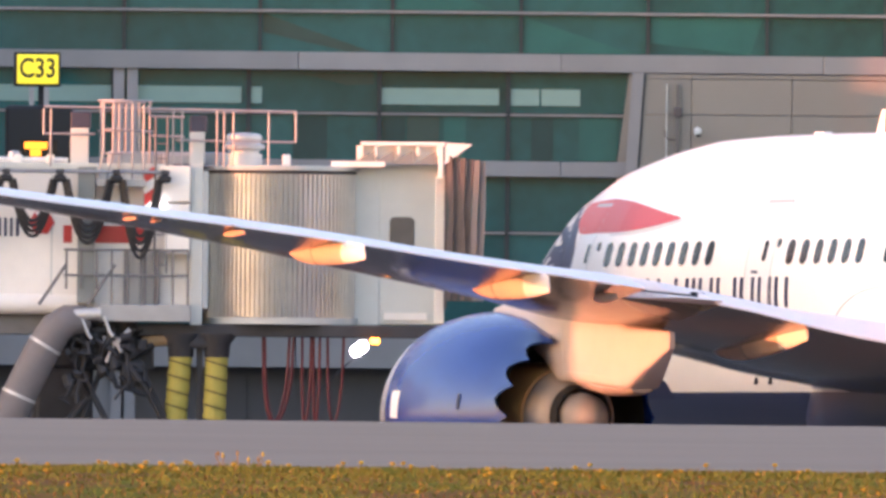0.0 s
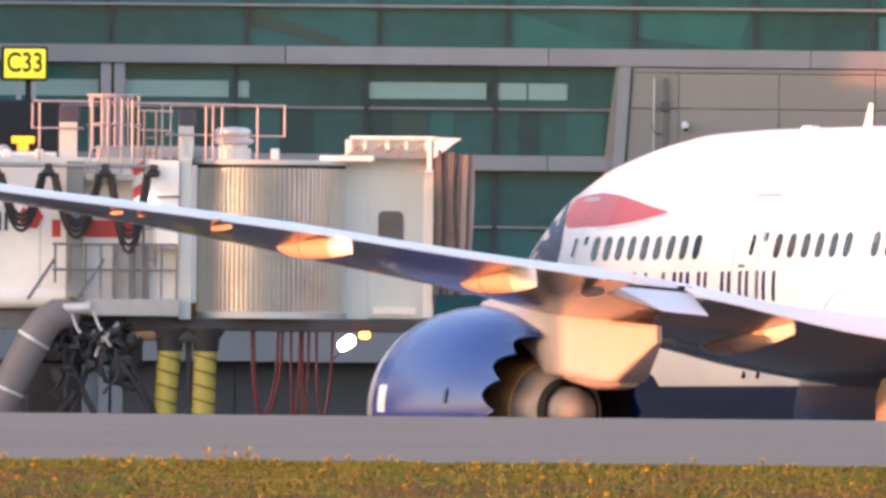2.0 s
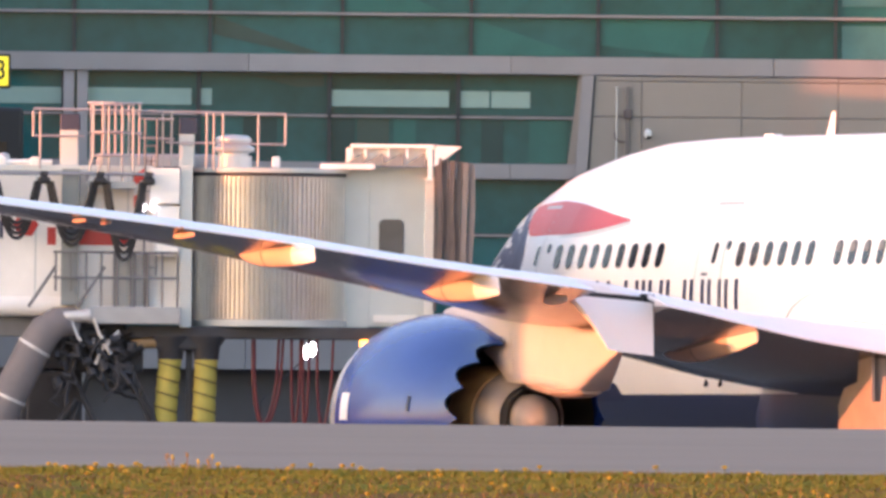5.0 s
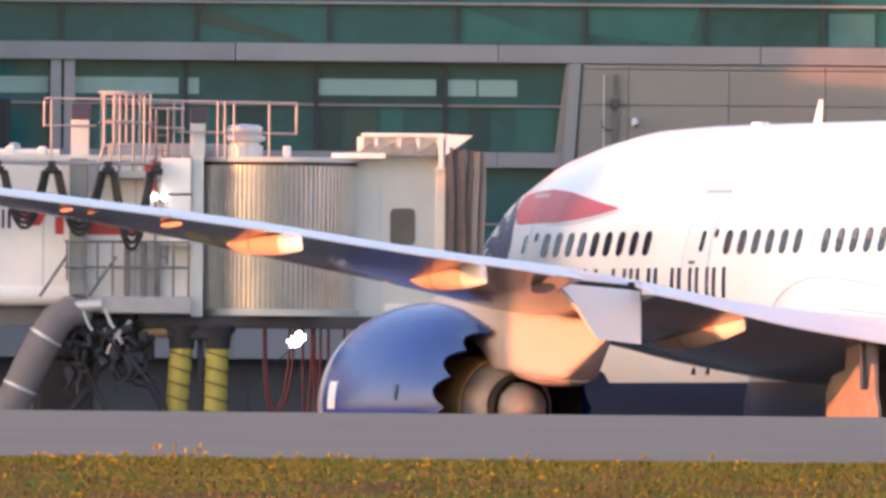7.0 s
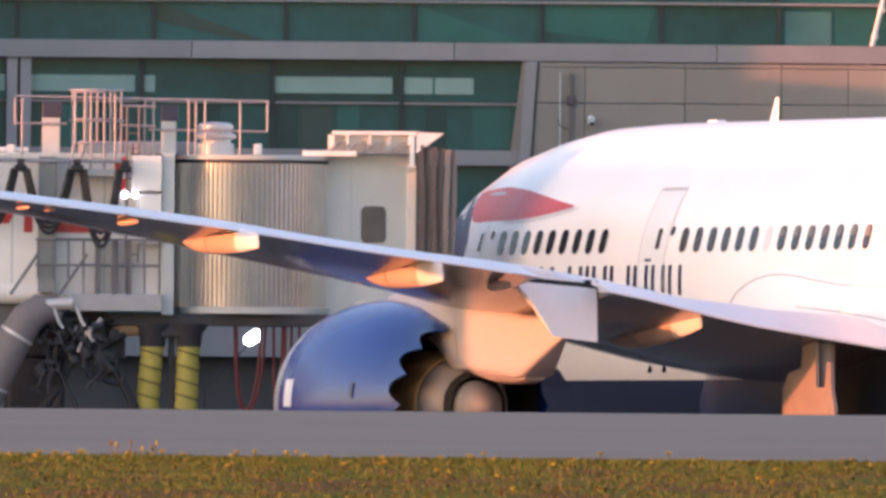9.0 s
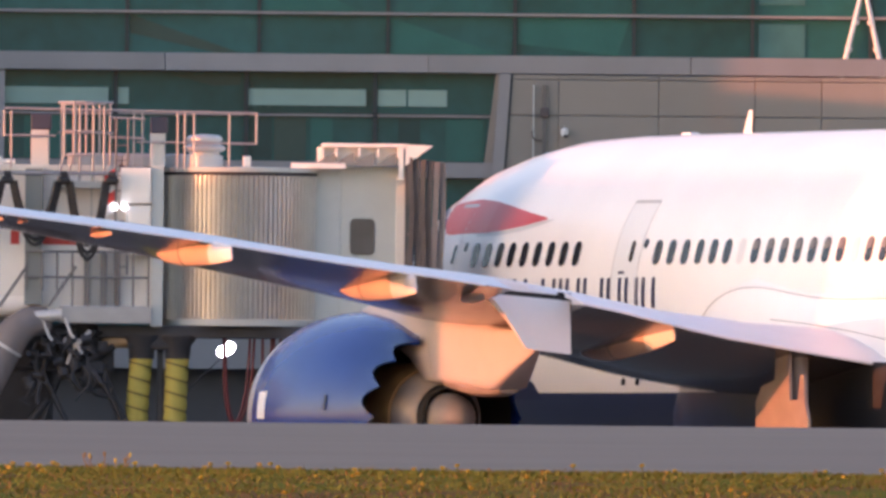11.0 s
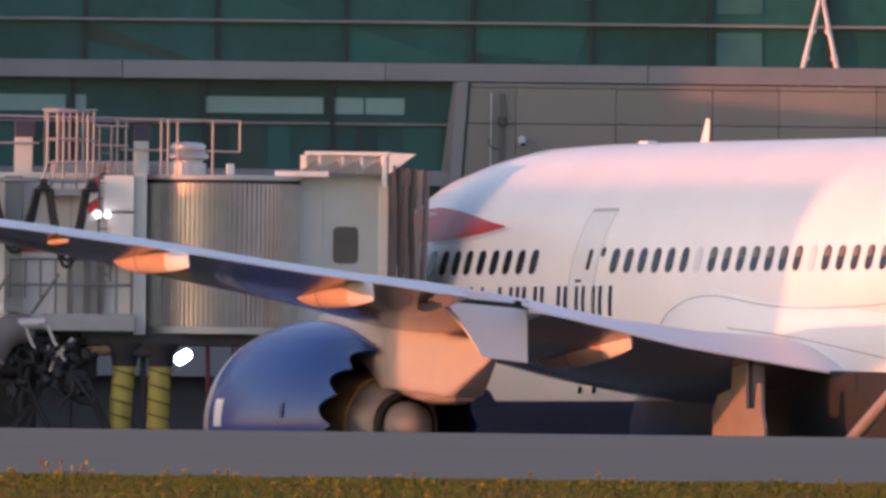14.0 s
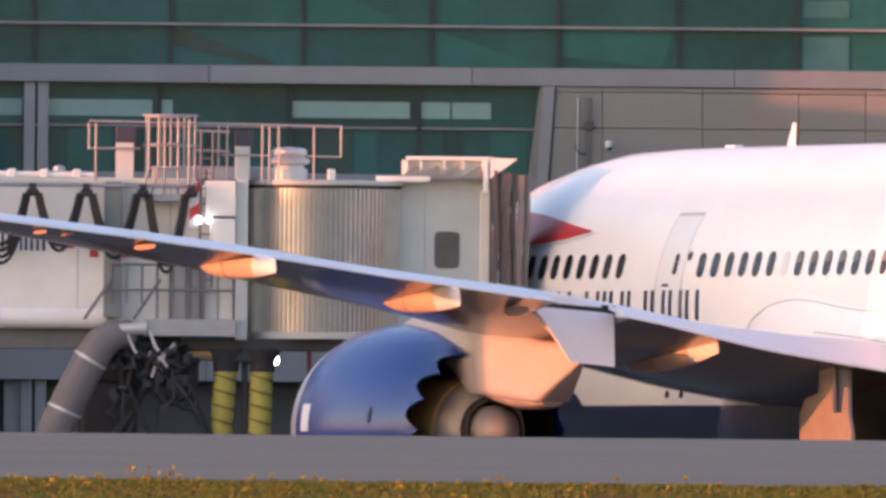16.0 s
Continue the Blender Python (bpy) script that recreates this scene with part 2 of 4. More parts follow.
def build_ground():
    strip("ground", [-400, -100, 0, 60, 100, 120, 135, 146], 900, M["grass_soil"], "rough grass verge with dandelions along a taxiway", "grass verge")
    strip("taxiway", [146, 155, 165, 172, 180, 185, 190, 195, 200, 215], 900, M["asphalt"], "worn grey taxiway pavement rising to a crown", "taxiway")
    strip("apron", [215, 240, 270, 300, 330, 600, 1200, 3000], 1500, M["apron"], "dark worn asphalt airport apron", "apron")


# ---------------------------------------------------------------- terminal
TY = 465.0          # the facade's plane


def build_terminal():
    root = thing("wall_north", pose(0, TY, 0), "airport terminal facade of teal tinted glass and grey beams", "terminal", kind="structure")
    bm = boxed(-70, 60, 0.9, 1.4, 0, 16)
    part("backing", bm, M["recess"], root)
    # beams across the facade: bottom, top, how far it stands out
    for z0, z1, out, m in ((9.68, 10.05, 0.35, "alu"), (7.52, 7.84, 0.3, "alu"), (3.55, 4.28, 0.5, "alu"), (10.86, 10.92, 0.12, "alu"), (11.9, 12.2, 0.3, "alu")):
        x = -70.0
        while x < 60:
            x1 = min(x + 5.4, 60)
            if z1 < 9 and x1 > 1.9:
                x1 = min(x1, 1.9)
            if x1 > x + 0.1:
                part("beam", boxed(x + 0.006, x1 - 0.006, -out, 0.9, z0, z1, 0.012), M[m], root)
            x = x + 5.4
    for z in (8.76, 6.33, 5.4):
        part("transom", boxed(-70, 1.85, -0.05, 0.1, z + 0.012, z + 0.055), M["alu"], root)
    # upper glass
    ux = [-14.6, -11.75, -8.8, -6.0, -3.28, -0.63, 1.98, 4.43, 6.87, 9.3, 11.7, 14.1]
    for a, b in zip(ux, ux[1:]):
        for z0, z1 in ((10.05, 10.86), (10.92, 11.9)):
            part("pane", boxed(a + 0.03, b - 0.03, 0.05, 0.07, z0, z1), M["glass"], root)
    for x in ux:
        part("mullion", boxed(x - 0.035, x + 0.035, -0.05, 0.12, 10.05, 11.9), M["mullion"], root)
    # lower glass
    lx = [-14.9, -12.0, -9.0, -6.22, -3.53, -0.88, 1.85]
    for a, b in zip(lx, lx[1:]):
        for z0, z1 in ((8.83, 9.68), (7.84, 8.76), (6.4, 7.52), (5.47, 6.33), (4.28, 5.4)):
            part("pane", boxed(a + 0.03, b - 0.03, 0.05, 0.07, z0, z1), M["glass"], root)
    for x in lx[:-1]:
        part("mullion", boxed(x - 0.045, x + 0.045, -0.05, 0.12, 4.28, 9.68), M["mullion"], root)
    # pale panels paint strips of reflected sky on the lower panes
    for a, b in ((-11.6, -8.98), (-8.55, -6.37), (-6.2, -5.95), (-3.5, -1.07), (-0.83, -0.24), (-0.2, 0.6)):
        part("blind", boxed(a, b, 0.015, 0.045, 8.99, 9.33), M["blind"], root, "pale panel painting a strip of reflected sky on the glass")
    # pale rectangles paint reflections on the upper panes
    for z0, z1 in ((10.06, 10.75), (11.15, 11.5)):
        part("screen", boxed(7.0, 7.95, 0.015, 0.045, z0, z1), M["screen"], root, "pale panel painting a reflection on the glass")
    # films that paint diagonal reflections on the panes, then rectangles of other tints
    for m, pts in (("film_light", ((-0.58, 10.82), (-0.58, 10.07), (1.7, 10.07))), ("film_brown", ((-5.93, 10.84), (-5.93, 10.45), (-4.2, 10.07), (-3.7, 10.07))), ("film_light", ((2.05, 10.84), (2.05, 10.3), (4.1, 10.07), (4.35, 10.84))),
                   ("film_light", ((-3.2, 11.85), (-3.2, 10.95), (-1.2, 10.95))), ("film_brown", ((-5.1, 9.6), (-3.65, 9.6), (-3.65, 9.4), (-4.2, 9.38)))):
        bm = bmesh.new()
        loft(bm, [[(x, y, z) for x, z in pts] for y in (0.036, 0.046)])
        part("hall_slope", bm, M[m], root, "tinted film painting a diagonal reflection on the glass")
    for m, a, b in (("film_brown", -2.95, -2.3), ("film_dark", -3.45, -3.0), ("film_light", -2.2, -1.75), ("film_dark", -0.4, 0.05), ("film_light", 0.58, 1.36), ("film_dark", -5.3, -4.6), ("film_light", -8.1, -7.2), ("film_dark", -7.1, -6.5)):
        part("hall_partition", boxed(a, b, 0.03, 0.046, 7.86, 8.74), M[m], root, "rectangle of different tint on the glass")
    # paired columns
    for x in (-9.0, -8.72):
        part("column", boxed(x, x + 0.22, -0.25, 0.3, 0, 9.68), M["alu"], root)
    # leaning end column
    bm = bmesh.new()
    loft(bm, [[(x + dx, y, z) for dx, y in ((0, -0.47), (0.24, -0.47), (0.24, 0.3), (0, 0.3))] for x, z in ((0.99, 0.0), (1.545, 7.8), (1.67, 9.675))])
    part("end_column", bm, M["alu"], root, "leaning grey end column")
    bm = bmesh.new()
    loft(bm, [[(x + dx, y, z) for dx, y in ((0, -0.27), (0.42, -0.27), (0.42, 0.88), (0, 0.88))] for x, z in ((1.12, 0.0), (1.37, 7.8), (1.60, 9.672))])
    part("end_reveal", bm, M["tan_wall"], root, "tan reveal beside the end column")
    bm = bmesh.new()
    loft(bm, [[(x + dx, y, z) for dx, y in ((0, -0.45), (0.035, -0.45), (0.035, -0.3), (0, -0.3))] for x, z in ((1.32, 0.0), (1.80, 7.8), (1.915, 9.67))])
    part("column_joint", bm, M["mullion"], root, "dark joint beside the end column")
    # solid bay with panel joints, and its coping
    joints = [1.80, 2.89, 4.95, 6.93, 8.3] + [10.3 + 2 * k for k in range(9)]
    for i, (x0, x1) in enumerate(zip(joints, joints[1:])):
        for z0, z1 in ((0.0, 4.3), (4.31, 6.5), (6.51, 8.82), (8.835, 9.555), (9.57, 9.655)):
            part("wall_panel", boxed(x0 + (0.006 if i else -0.1), x1 - 0.006, -0.42, 0.9, z0, z1, 0.006), M["tan_wall"], root)
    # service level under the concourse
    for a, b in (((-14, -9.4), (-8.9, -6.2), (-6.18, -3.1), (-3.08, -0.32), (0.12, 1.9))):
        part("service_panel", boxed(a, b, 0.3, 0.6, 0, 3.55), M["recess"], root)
    for x in (-9.16, -0.1):
        part("service_column", boxed(x - 0.2, x + 0.2, -0.1, 0.25, 0, 3.55), M["alu"], root)
    # plain walls added out of view to the side, to block the low sun
    turn = 90 - SUN_LEFT
    for name, x, y, y0, y1, top, lab in (("wall_west", -77.3, 430.85, -41.2, -13.0, 12.1, "added plain concrete wall, out of view, shading the bridge"),
                                         ("wall_west_end", -77.3, 430.85, -56.7, -41.22, 12.72, "added taller end of the unseen shading wall"),
                                         ("wall_west_block", -18.95, 454.47, -18.0, -0.07, 11.55, "added plain concrete block, out of view, shading the facade"), ("wall_west_tower", -18.95, 454.47, -0.05, 10.4, 15.4, "added tall concrete block, out of view, shading the glass")):
        tagged(part(name, boxed(-1.2, 0.0, y0, y1, 0, top), M["concrete"], at=pose(x, y, 0, 0, 0, turn)), lab, "terminal wing", kind="structure")
    tagged(part("roof", boxed(-70, 60, 0.9 + TY, 30 + TY, 15.5, 16.0), M["concrete"]), "flat concrete terminal roof", "roof", kind="structure")


def build_fixtures():
    y = TY - 0.44
    pipe = thing("downpipe", pose(2.5, y, 7.0), "thin grey drain pipe with a joint box on the tan wall", "pipe")
    part("pipe", tubed([(-0.12, -0.03, 2.45), (-0.12, -0.03, 0.4)], 0.016), M["panel"], pipe, "thin pale pipe", smooth=True)
    part("cable", tubed([(-0.15, -0.03, 1.5), (-0.14, -0.03, 1.4), (-0.09, -0.03, 1.32), (0.1, -0.03, 1.30)], 0.018), M["bellows"], pipe, smooth=True)
    part("conduit", boxed(0.06, 0.15, -0.06, 0, 0.4, 2.45, 0.01), M["conduit"], pipe, "dull brown cable duct")
    part("joint_box", boxed(0.02, 0.20, -0.12, 0, 1.78, 1.98, 0.03), M["bellows"], pipe, "dark joint box")
    camd = thing("security_camera", pose(3.02, y, 8.48), "small white dome camera on a wall bracket", "camera")
    part("dome", lathe([(-0.10, 0.005), (-0.08, 0.05), (-0.02, 0.075), (0.05, 0.08), (0.08, 0.05)], 20, "z", True), M["white"], camd, smooth=True, at=pose(0, -0.15, 0.0))
    part("lens", lathe([(-0.06, 0.01), (-0.05, 0.045), (0, 0.05)], 16, "z", True), M["window"], camd, smooth=True, at=pose(0.02, -0.19, -0.05))
    part("bracket", tubed([(0, 0, 0.09), (0, -0.15, 0.07)], 0.02), M["white"], camd)
    mast = thing("roof_mast", pose(9.15, TY + 0.2, 9.66), "white steel A-frame mast standing on the parapet", "mast")
    for sx in (-0.45, 0.42):
        part("leg", tubed([(sx, -0.3, 0), (sx * 0.08, -0.3, 1.8)], [0.06, 0.045], 10), M["white"], mast, smooth=True)
        for z in (0.55, 1.1):
            f = 1 - 0.92 * z / 1.66
            part("collar", tubed([(sx * f, -0.3, z), (sx * (f - 0.05), -0.3, z + 0.09)], 0.075, 10), M["white"], mast, smooth=True)
    part("cap_plate", boxed(-0.1, 0.1, -0.38, -0.22, 1.76, 1.86, 0.01), M["white"], mast)


def bars(parent, x0, z0, widths, height, y, material, name="letter_bar", gap=0.5):
    x = x0
    for w in widths:
        part(name, boxed(x, x + w, y - 0.006, y, z0, z0 + height), material, parent)
        x += w * (1 + gap)


def written(parent, text, size, x, y, z, material, name="lettering"):
    cu = bpy.data.curves.new(name, "FONT")
    cu.body, cu.size, cu.extrude, cu.align_x, cu.align_y = text, size, 0.004, "CENTER", "CENTER"
    cu.offset = 0.008
    ob = new(name, cu)
    ob.parent, ob.matrix_basis = parent, pose(x, y, z, 90, 0, 0) @ Matrix.Diagonal((0.84, 1.05, 1, 1))
    cu.materials.append(material)
    return ob


def build_stand_sign():
    s = thing("gate_sign", pose(-10.25, TY - 9, 0.28), "yellow gate sign over a black docking display on a post", "sign")
    part("post", boxed(-0.1, 0.1, 0.1, 0.3, 0, 9.2), M["dark_steel"], s)
    part("housing", boxed(-0.75, 0.62, -0.25, 0.1, 7.35, 8.5, 0.08), M["board"], s, "black docking display housing")
    part("display", boxed(-0.42, 0.3, -0.262, -0.25, 7.42, 7.8), M["window"], s)
    part("display_light", boxed(-0.36, 0.1, -0.275, -0.262, 7.62, 7.76), M["amber_display"], s, "glowing amber bar")
    part("display_light", boxed(-0.24, -0.02, -0.275, -0.262, 7.47, 7.61), M["amber_display"], s, "glowing amber bar")
    for x in (-0.28, 0.02):
        part("bracket", boxed(x, x + 0.1, -0.06, 0.04, 8.5, 8.95), M["steel"], s)
    part("sign_case", boxed(-0.60, 0.35, -0.10, 0.06, 8.88, 9.58, 0.03), M["board"], s, "black case of the sign")
    part("sign_panel", boxed(-0.53, 0.31, -0.12, -0.02, 8.93, 9.53, 0.03), M["sign"], s, "yellow panel with black characters")
    written(s, "C33", 0.52, -0.11, -0.125, 9.235, M["board"])


# ---------------------------------------------------------------- airliner
AIR = pose(6.43, 413.2, 0.0, 0, 0.26, 113.6)


def body_section(d):
    """Half width, top and bottom of the fuselage at d metres behind the nose."""
    tab = [(0.0, 0.02, 3.95, 3.88), (0.12, 0.36, 4.32, 3.52), (0.4, 0.68, 4.68, 3.2), (1.0, 1.02, 5.2, 2.82), (2.0, 1.47, 5.88, 2.45), (3.2, 1.87, 6.55, 2.18), (4.5, 2.2, 7.09, 2.02),
           (6.0, 2.49, 7.47, 1.93), (7.5, 2.70, 7.69, 1.9), (9.0, 2.83, 7.84, 1.89), (11.0, 2.885, 7.89, 1.89), (13, 2.885, 7.90, 1.89), (38, 2.885, 7.90, 1.89),
           (43, 2.6, 7.8, 2.4), (48, 1.9, 7.7, 3.6), (53, 1.0, 7.4, 5.1), (56.5, 0.25, 6.9, 6.3)]
    for a, b in zip(tab, tab[1:]):
        if d <= b[0]:
            f = (d - a[0]) / (b[0] - a[0])
            return [u + (v - u) * f for u, v in zip(a[1:], b[1:])]
    return tab[-1][1:]


def skin(d, z, out=0.0):
    """A place on the left side of the skin, and its tilt, in the airliner's space."""
    w, top, bot = body_section(d)
    c, h = (top + bot) / 2, (top - bot) / 2
    q = max(-0.98, min(0.98, (z - c) / h))
    y = w * math.sqrt(1 - q * q)
    nrm = Vector((0, y / w ** 2, (z - c) / h ** 2)).normalized()
    return Vector((16 - d, y, z)) + nrm * out, math.degrees(math.atan2(nrm.z, nrm.y))


def skin_patch(outline, out=0.006, cols=24, rows=6):
    """A thin film on the skin between two heights that run along the body: outline gives (d, low, high)."""
    bm = bmesh.new()
    rings = []
    for i in range(cols + 1):
        f = i / cols * (len(outline) - 1)
        k = min(int(f), len(outline) - 2)
        a, b = outline[k], outline[k + 1]
        d, lo, hi = (u + (v - u) * (f - k) for u, v in zip(a, b))
        rings.append([skin(d, lo + (hi - lo) * j / rows, out)[0] for j in range(rows + 1)])
    loft(bm, rings, False, False)
    return bm


def oval(w, h, depth, r):
    """A rounded upright plate in the xz plane, facing +y."""
    bm = bmesh.new()
    pts = []
    for cx, cz, a0 in ((w / 2 - r, h / 2 - r, 0), (-w / 2 + r, h / 2 - r, 90), (-w / 2 + r, -h / 2 + r, 180), (w / 2 - r, -h / 2 + r, 270)):
        for k in range(5):
            a = radians(a0 + 22.5 * k)
            pts.append((cx + r * math.cos(a), cz + r * math.sin(a)))
    loft(bm, [[(x, 0, z) for x, z in pts], [(x * 0.97, depth, z * 0.985) for x, z in pts]])
    return bm


WING = [  # lateral, leading edge, trailing edge (metres behind door two), trailing edge's height, rise above it, depth below it
    (0.0, 0.2, 11.6, 3.30, 0.95, 0.55), (2.9, 1.8, 12.05, 3.53, 0.75, 0.50), (5.0, 3.25, 12.6, 3.80, 0.57, 0.54), (7.0, 4.6, 13.1, 4.07, 0.48, 0.44),
    (9.0, 6.0, 13.6, 4.46, 0.39, 0.49), (11.0, 7.3, 14.1, 4.78, 0.33, 0.42), (13.0, 8.7, 14.8, 5.01, 0.25, 0.34), (15.5, 10.4, 15.7, 5.26, 0.23, 0.24),
    (18.0, 12.1, 16.6, 5.55, 0.22, 0.19), (21.0, 14.2, 17.7, 5.84, 0.19, 0.13), (24.0, 16.3, 18.8, 6.10, 0.16, 0.08), (27.0, 18.4, 20.0, 6.37, 0.16, 0.07),
    (29.0, 20.6, 21.4, 6.58, 0.10, 0.05), (30.0, 22.2, 22.4, 6.70, 0.02, 0.03)]


def wing_at(lat):
    for a, b in zip(WING, WING[1:]):
        if lat <= b[0]:
            f = (lat - a[0]) / (b[0] - a[0])
            return [u + (v - u) * f for u, v in zip(a[1:], b[1:])]
    return list(WING[-1][1:])


def wing_ring(lat, cut=0.0):
    """The wing's section; cut: metres taken off its trailing edge."""
    le, te, zt, up, dn = wing_at(lat)
    chord = te - le
    ups = [(0.0, 0.02), (0.03, 0.20), (0.08, 0.42), (0.16, 0.70), (0.28, 0.95), (0.42, 1.0), (0.6, 0.85), (0.78, 0.4), (0.92, -0.1), (0.985, -0.6)]
    los = [(1.0, -0.8), (0.97, -1.1), (0.88, -1.4), (0.72, -1.75), (0.55, -1.95), (0.4, -1.85), (0.28, -1.4), (0.16, -0.75), (0.07, -0.3), (0.0, 0.0)]
    c0 = cut / chord
    ring = []
    for q, v in ups:
        q = max(q, c0 + 0.0005 * q)
        z = up * v if v >= 0 else dn * v * 0.5
        ring.append((-(te - chord * q), lat, zt + z))
    for q, v in los:
        q = max(q, c0 + 0.0005 * q)
        ring.append((-(te - chord * q), lat, zt + (dn * v * 0.5 if v < 0 else 0)))
    return ring


def build_wing(plane, side):
    """side: 1 the left wing, -1 the right."""
    bm = bmesh.new()
    lats = [(l, 0.0) for l in (0, 1.5, 2.9, 4, 5, 6, 7, 8, 9)] + [(9.72, 0.0), (9.73, 0.86), (10.5, 1.05), (11.36, 1.28), (11.37, 0.0)] + [(l, 0.0) for l in (12, 13, 14.2, 15.5, 16.7, 18, 19.5, 21, 22.5, 24, 25.5, 27, 29, 30)]
    vs = loft(bm, [[(x, y * side, z) for x, y, z in wing_ring(l, c if side > 0 else 0.0)] for l, c in lats])
    # shade and sky light are in the paint: upper skin paler than the underside
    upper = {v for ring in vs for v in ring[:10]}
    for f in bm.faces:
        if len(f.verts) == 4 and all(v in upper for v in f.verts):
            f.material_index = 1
    ob = part("wing", bm, M["wing_grey"], plane, "swept wing, painted dark for shade below and pale for sky above", smooth=True)
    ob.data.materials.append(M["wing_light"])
    return ob


def build_engine(plane, side):
    y, z = 9.9 * side, 2.6
    hold = part("nacelle", nacelle_skin(), M["blue"], plane, "glossy blue engine cowl with a scalloped rear edge", True, pose(-2.7, y, z))
    part("inlet_lip", lathe([(-0.75, 1.813), (-0.42, 1.738), (-0.2, 1.67), (-0.06, 1.58), (0.0, 1.5), (-0.05, 1.42), (-0.3, 1.36)], 64), M["lip"], hold, "bare metal inlet lip", True)
    part("fan_duct", lathe([(-0.3, 1.36), (-2.2, 1.42), (-4.3, 1.44), (-4.95, 1.42)], 64), M["near_black"], hold, "", True)
    part("fan", lathe([(-1.0, 0.05), (-1.4, 0.35), (-1.45, 1.40)], 48), M["near_black"], hold, "", True)
    part("inner_cowl", lathe([(-3.0, 0.97), (-4.4, 0.97), (-4.7, 0.92), (-4.77, 0.90), (-4.78, 0.86)], 56), M["duct"], hold, "tan inner fan duct", True)
    part("core_cowl", lathe([(-4.3, 0.85), (-4.9, 0.83), (-5.15, 0.74), (-5.33, 0.63), (-5.35, 0.60), (-5.1, 0.59)], 56), M["hot"], hold, "heat-stained core cowl", True)
    part("core_nozzle", lathe([(-4.9, 0.575), (-5.35, 0.57), (-5.5, 0.545), (-5.51, 0.52), (-4.9, 0.50)], 56), M["near_black"], hold, "dark core nozzle", True)
    part("exhaust_plug", lathe([(-4.9, 0.46), (-5.45, 0.45), (-5.7, 0.40), (-5.95, 0.27), (-6.08, 0.12), (-6.1, 0.01)], 40, "x", True), M["hot"], hold, "grey exhaust cone", True)
    if side > 0:
        for s, a0, w, h, m, lab in ((1.15, -1, 0.42, 0.36, "white", "white stencil plate"), (3.75, 4, 0.16, 0.26, "navy", "dark access plate")):
            bm = bmesh.new()
            r = 1.875 if s < 2 else 1.745
            loft(bm, [[(-s - w * i, (r + o) * math.cos(radians(a0 + j * 3)), (r + o) * math.sin(radians(a0 + j * 3))) for i, o in ((0, 0), (1, 0), (1, 0.012), (0, 0.012))] for j in range(6 if s < 2 else 4)])
            part("stencil_plate", bm, M[m], hold, lab)
    return hold


def nacelle_skin():
    """Outer cowl with chevrons at its rear edge."""
    bm = bmesh.new()
    sides, teeth = 192, 16
    prof = [(-0.74, 1.81), (-0.8, 1.82), (-1.4, 1.885), (-2.1, 1.9), (-2.9, 1.86), (-3.7, 1.78), (-4.4, 1.63), (-4.9, 1.52)]
    rings = [[(x, r * math.cos(2 * math.pi * k / sides), r * math.sin(2 * math.pi * k / sides)) for k in range(sides)] for x, r in prof]

    def tip(k):
        return (1 - abs(math.sin(math.pi * k * teeth / sides))) * 0.42
    rings.append([(-4.95 - tip(k), (1.52 - 0.2 * tip(k)) * math.cos(2 * math.pi * k / sides), (1.52 - 0.2 * tip(k)) * math.sin(2 * math.pi * k / sides)) for k in range(sides)])
    rings.append([(-4.93 - tip(k), (1.49 - 0.2 * tip(k)) * math.cos(2 * math.pi * k / sides), (1.49 - 0.2 * tip(k)) * math.sin(2 * math.pi * k / sides)) for k in range(sides)])
    rings.append([(-4.3, 1.46 * math.cos(2 * math.pi * k / sides), 1.46 * math.sin(2 * math.pi * k / sides)) for k in range(sides)])
    loft(bm, rings, True, False)
    return bm


def build_pylon(plane, side):
    """The strut from the cowl's top up to and behind the wing's lower side."""
    tab = [(4.2, 4.40, 4.47, 0.06), (4.6, 4.36, 4.56, 0.18), (5.2, 4.2, 4.64, 0.26), (6.0, 4.0, 4.64, 0.32), (7.15, 3.6, 4.56, 0.38), (7.85, 3.24, 4.46, 0.42), (9.4, 3.16, 4.36, 0.44), (10.55, 3.08, 4.26, 0.40), (10.8, 3.10, 4.2, 0.36), (11.4, 3.44, 4.15, 0.22), (12.05, 3.80, 4.1, 0.05)]
    bm = bmesh.new()
    rings = []
    for s, lo, hi, w in tab:
        ring = []
        for k in range(32):
            a = 2 * math.pi * k / 32
            c, q = math.cos(a), math.sin(a)
            ring.append((-s, 9.9 * side + w * math.copysign(abs(c) ** 0.3, c), (lo + hi) / 2 + (hi - lo) / 2 * math.copysign(abs(q) ** 0.3, q)))
        rings.append(ring)
    loft(bm, rings)
    strut = part("pylon", bm, M["pylon"], plane, "pale engine pylon", True)
    part("panel_seam", tubed([(-7.9, 9.9 * side + 0.41, 3.42), (-9.4, 9.9 * side + 0.435, 3.36), (-10.5, 9.9 * side + 0.40, 3.27)], 0.008, 6), M["seam"], strut)
    part("panel_seam", tubed([(-8.3, 9.9 * side + 0.43, 3.32), (-8.1, 9.9 * side + 0.43, 4.2)], 0.006, 6), M["seam"], strut)
    bm = bmesh.new()
    loft(bm, [[(-s, 9.9 * side + w * math.cos(a), zc + h * math.sin(a)) for a in (2 * math.pi * k / 16 for k in range(16))] for s, w, zc, h in ((7.9, 0.2, 3.5, 0.1), (8.5, 0.34, 3.3, 0.2), (9.6, 0.36, 3.13, 0.16), (10.4, 0.3, 3.08, 0.11), (10.75, 0.2, 3.08, 0.05))])
    part("heat_shield", bm, M["gear"], strut, "pale heat shield under the pylon", True)


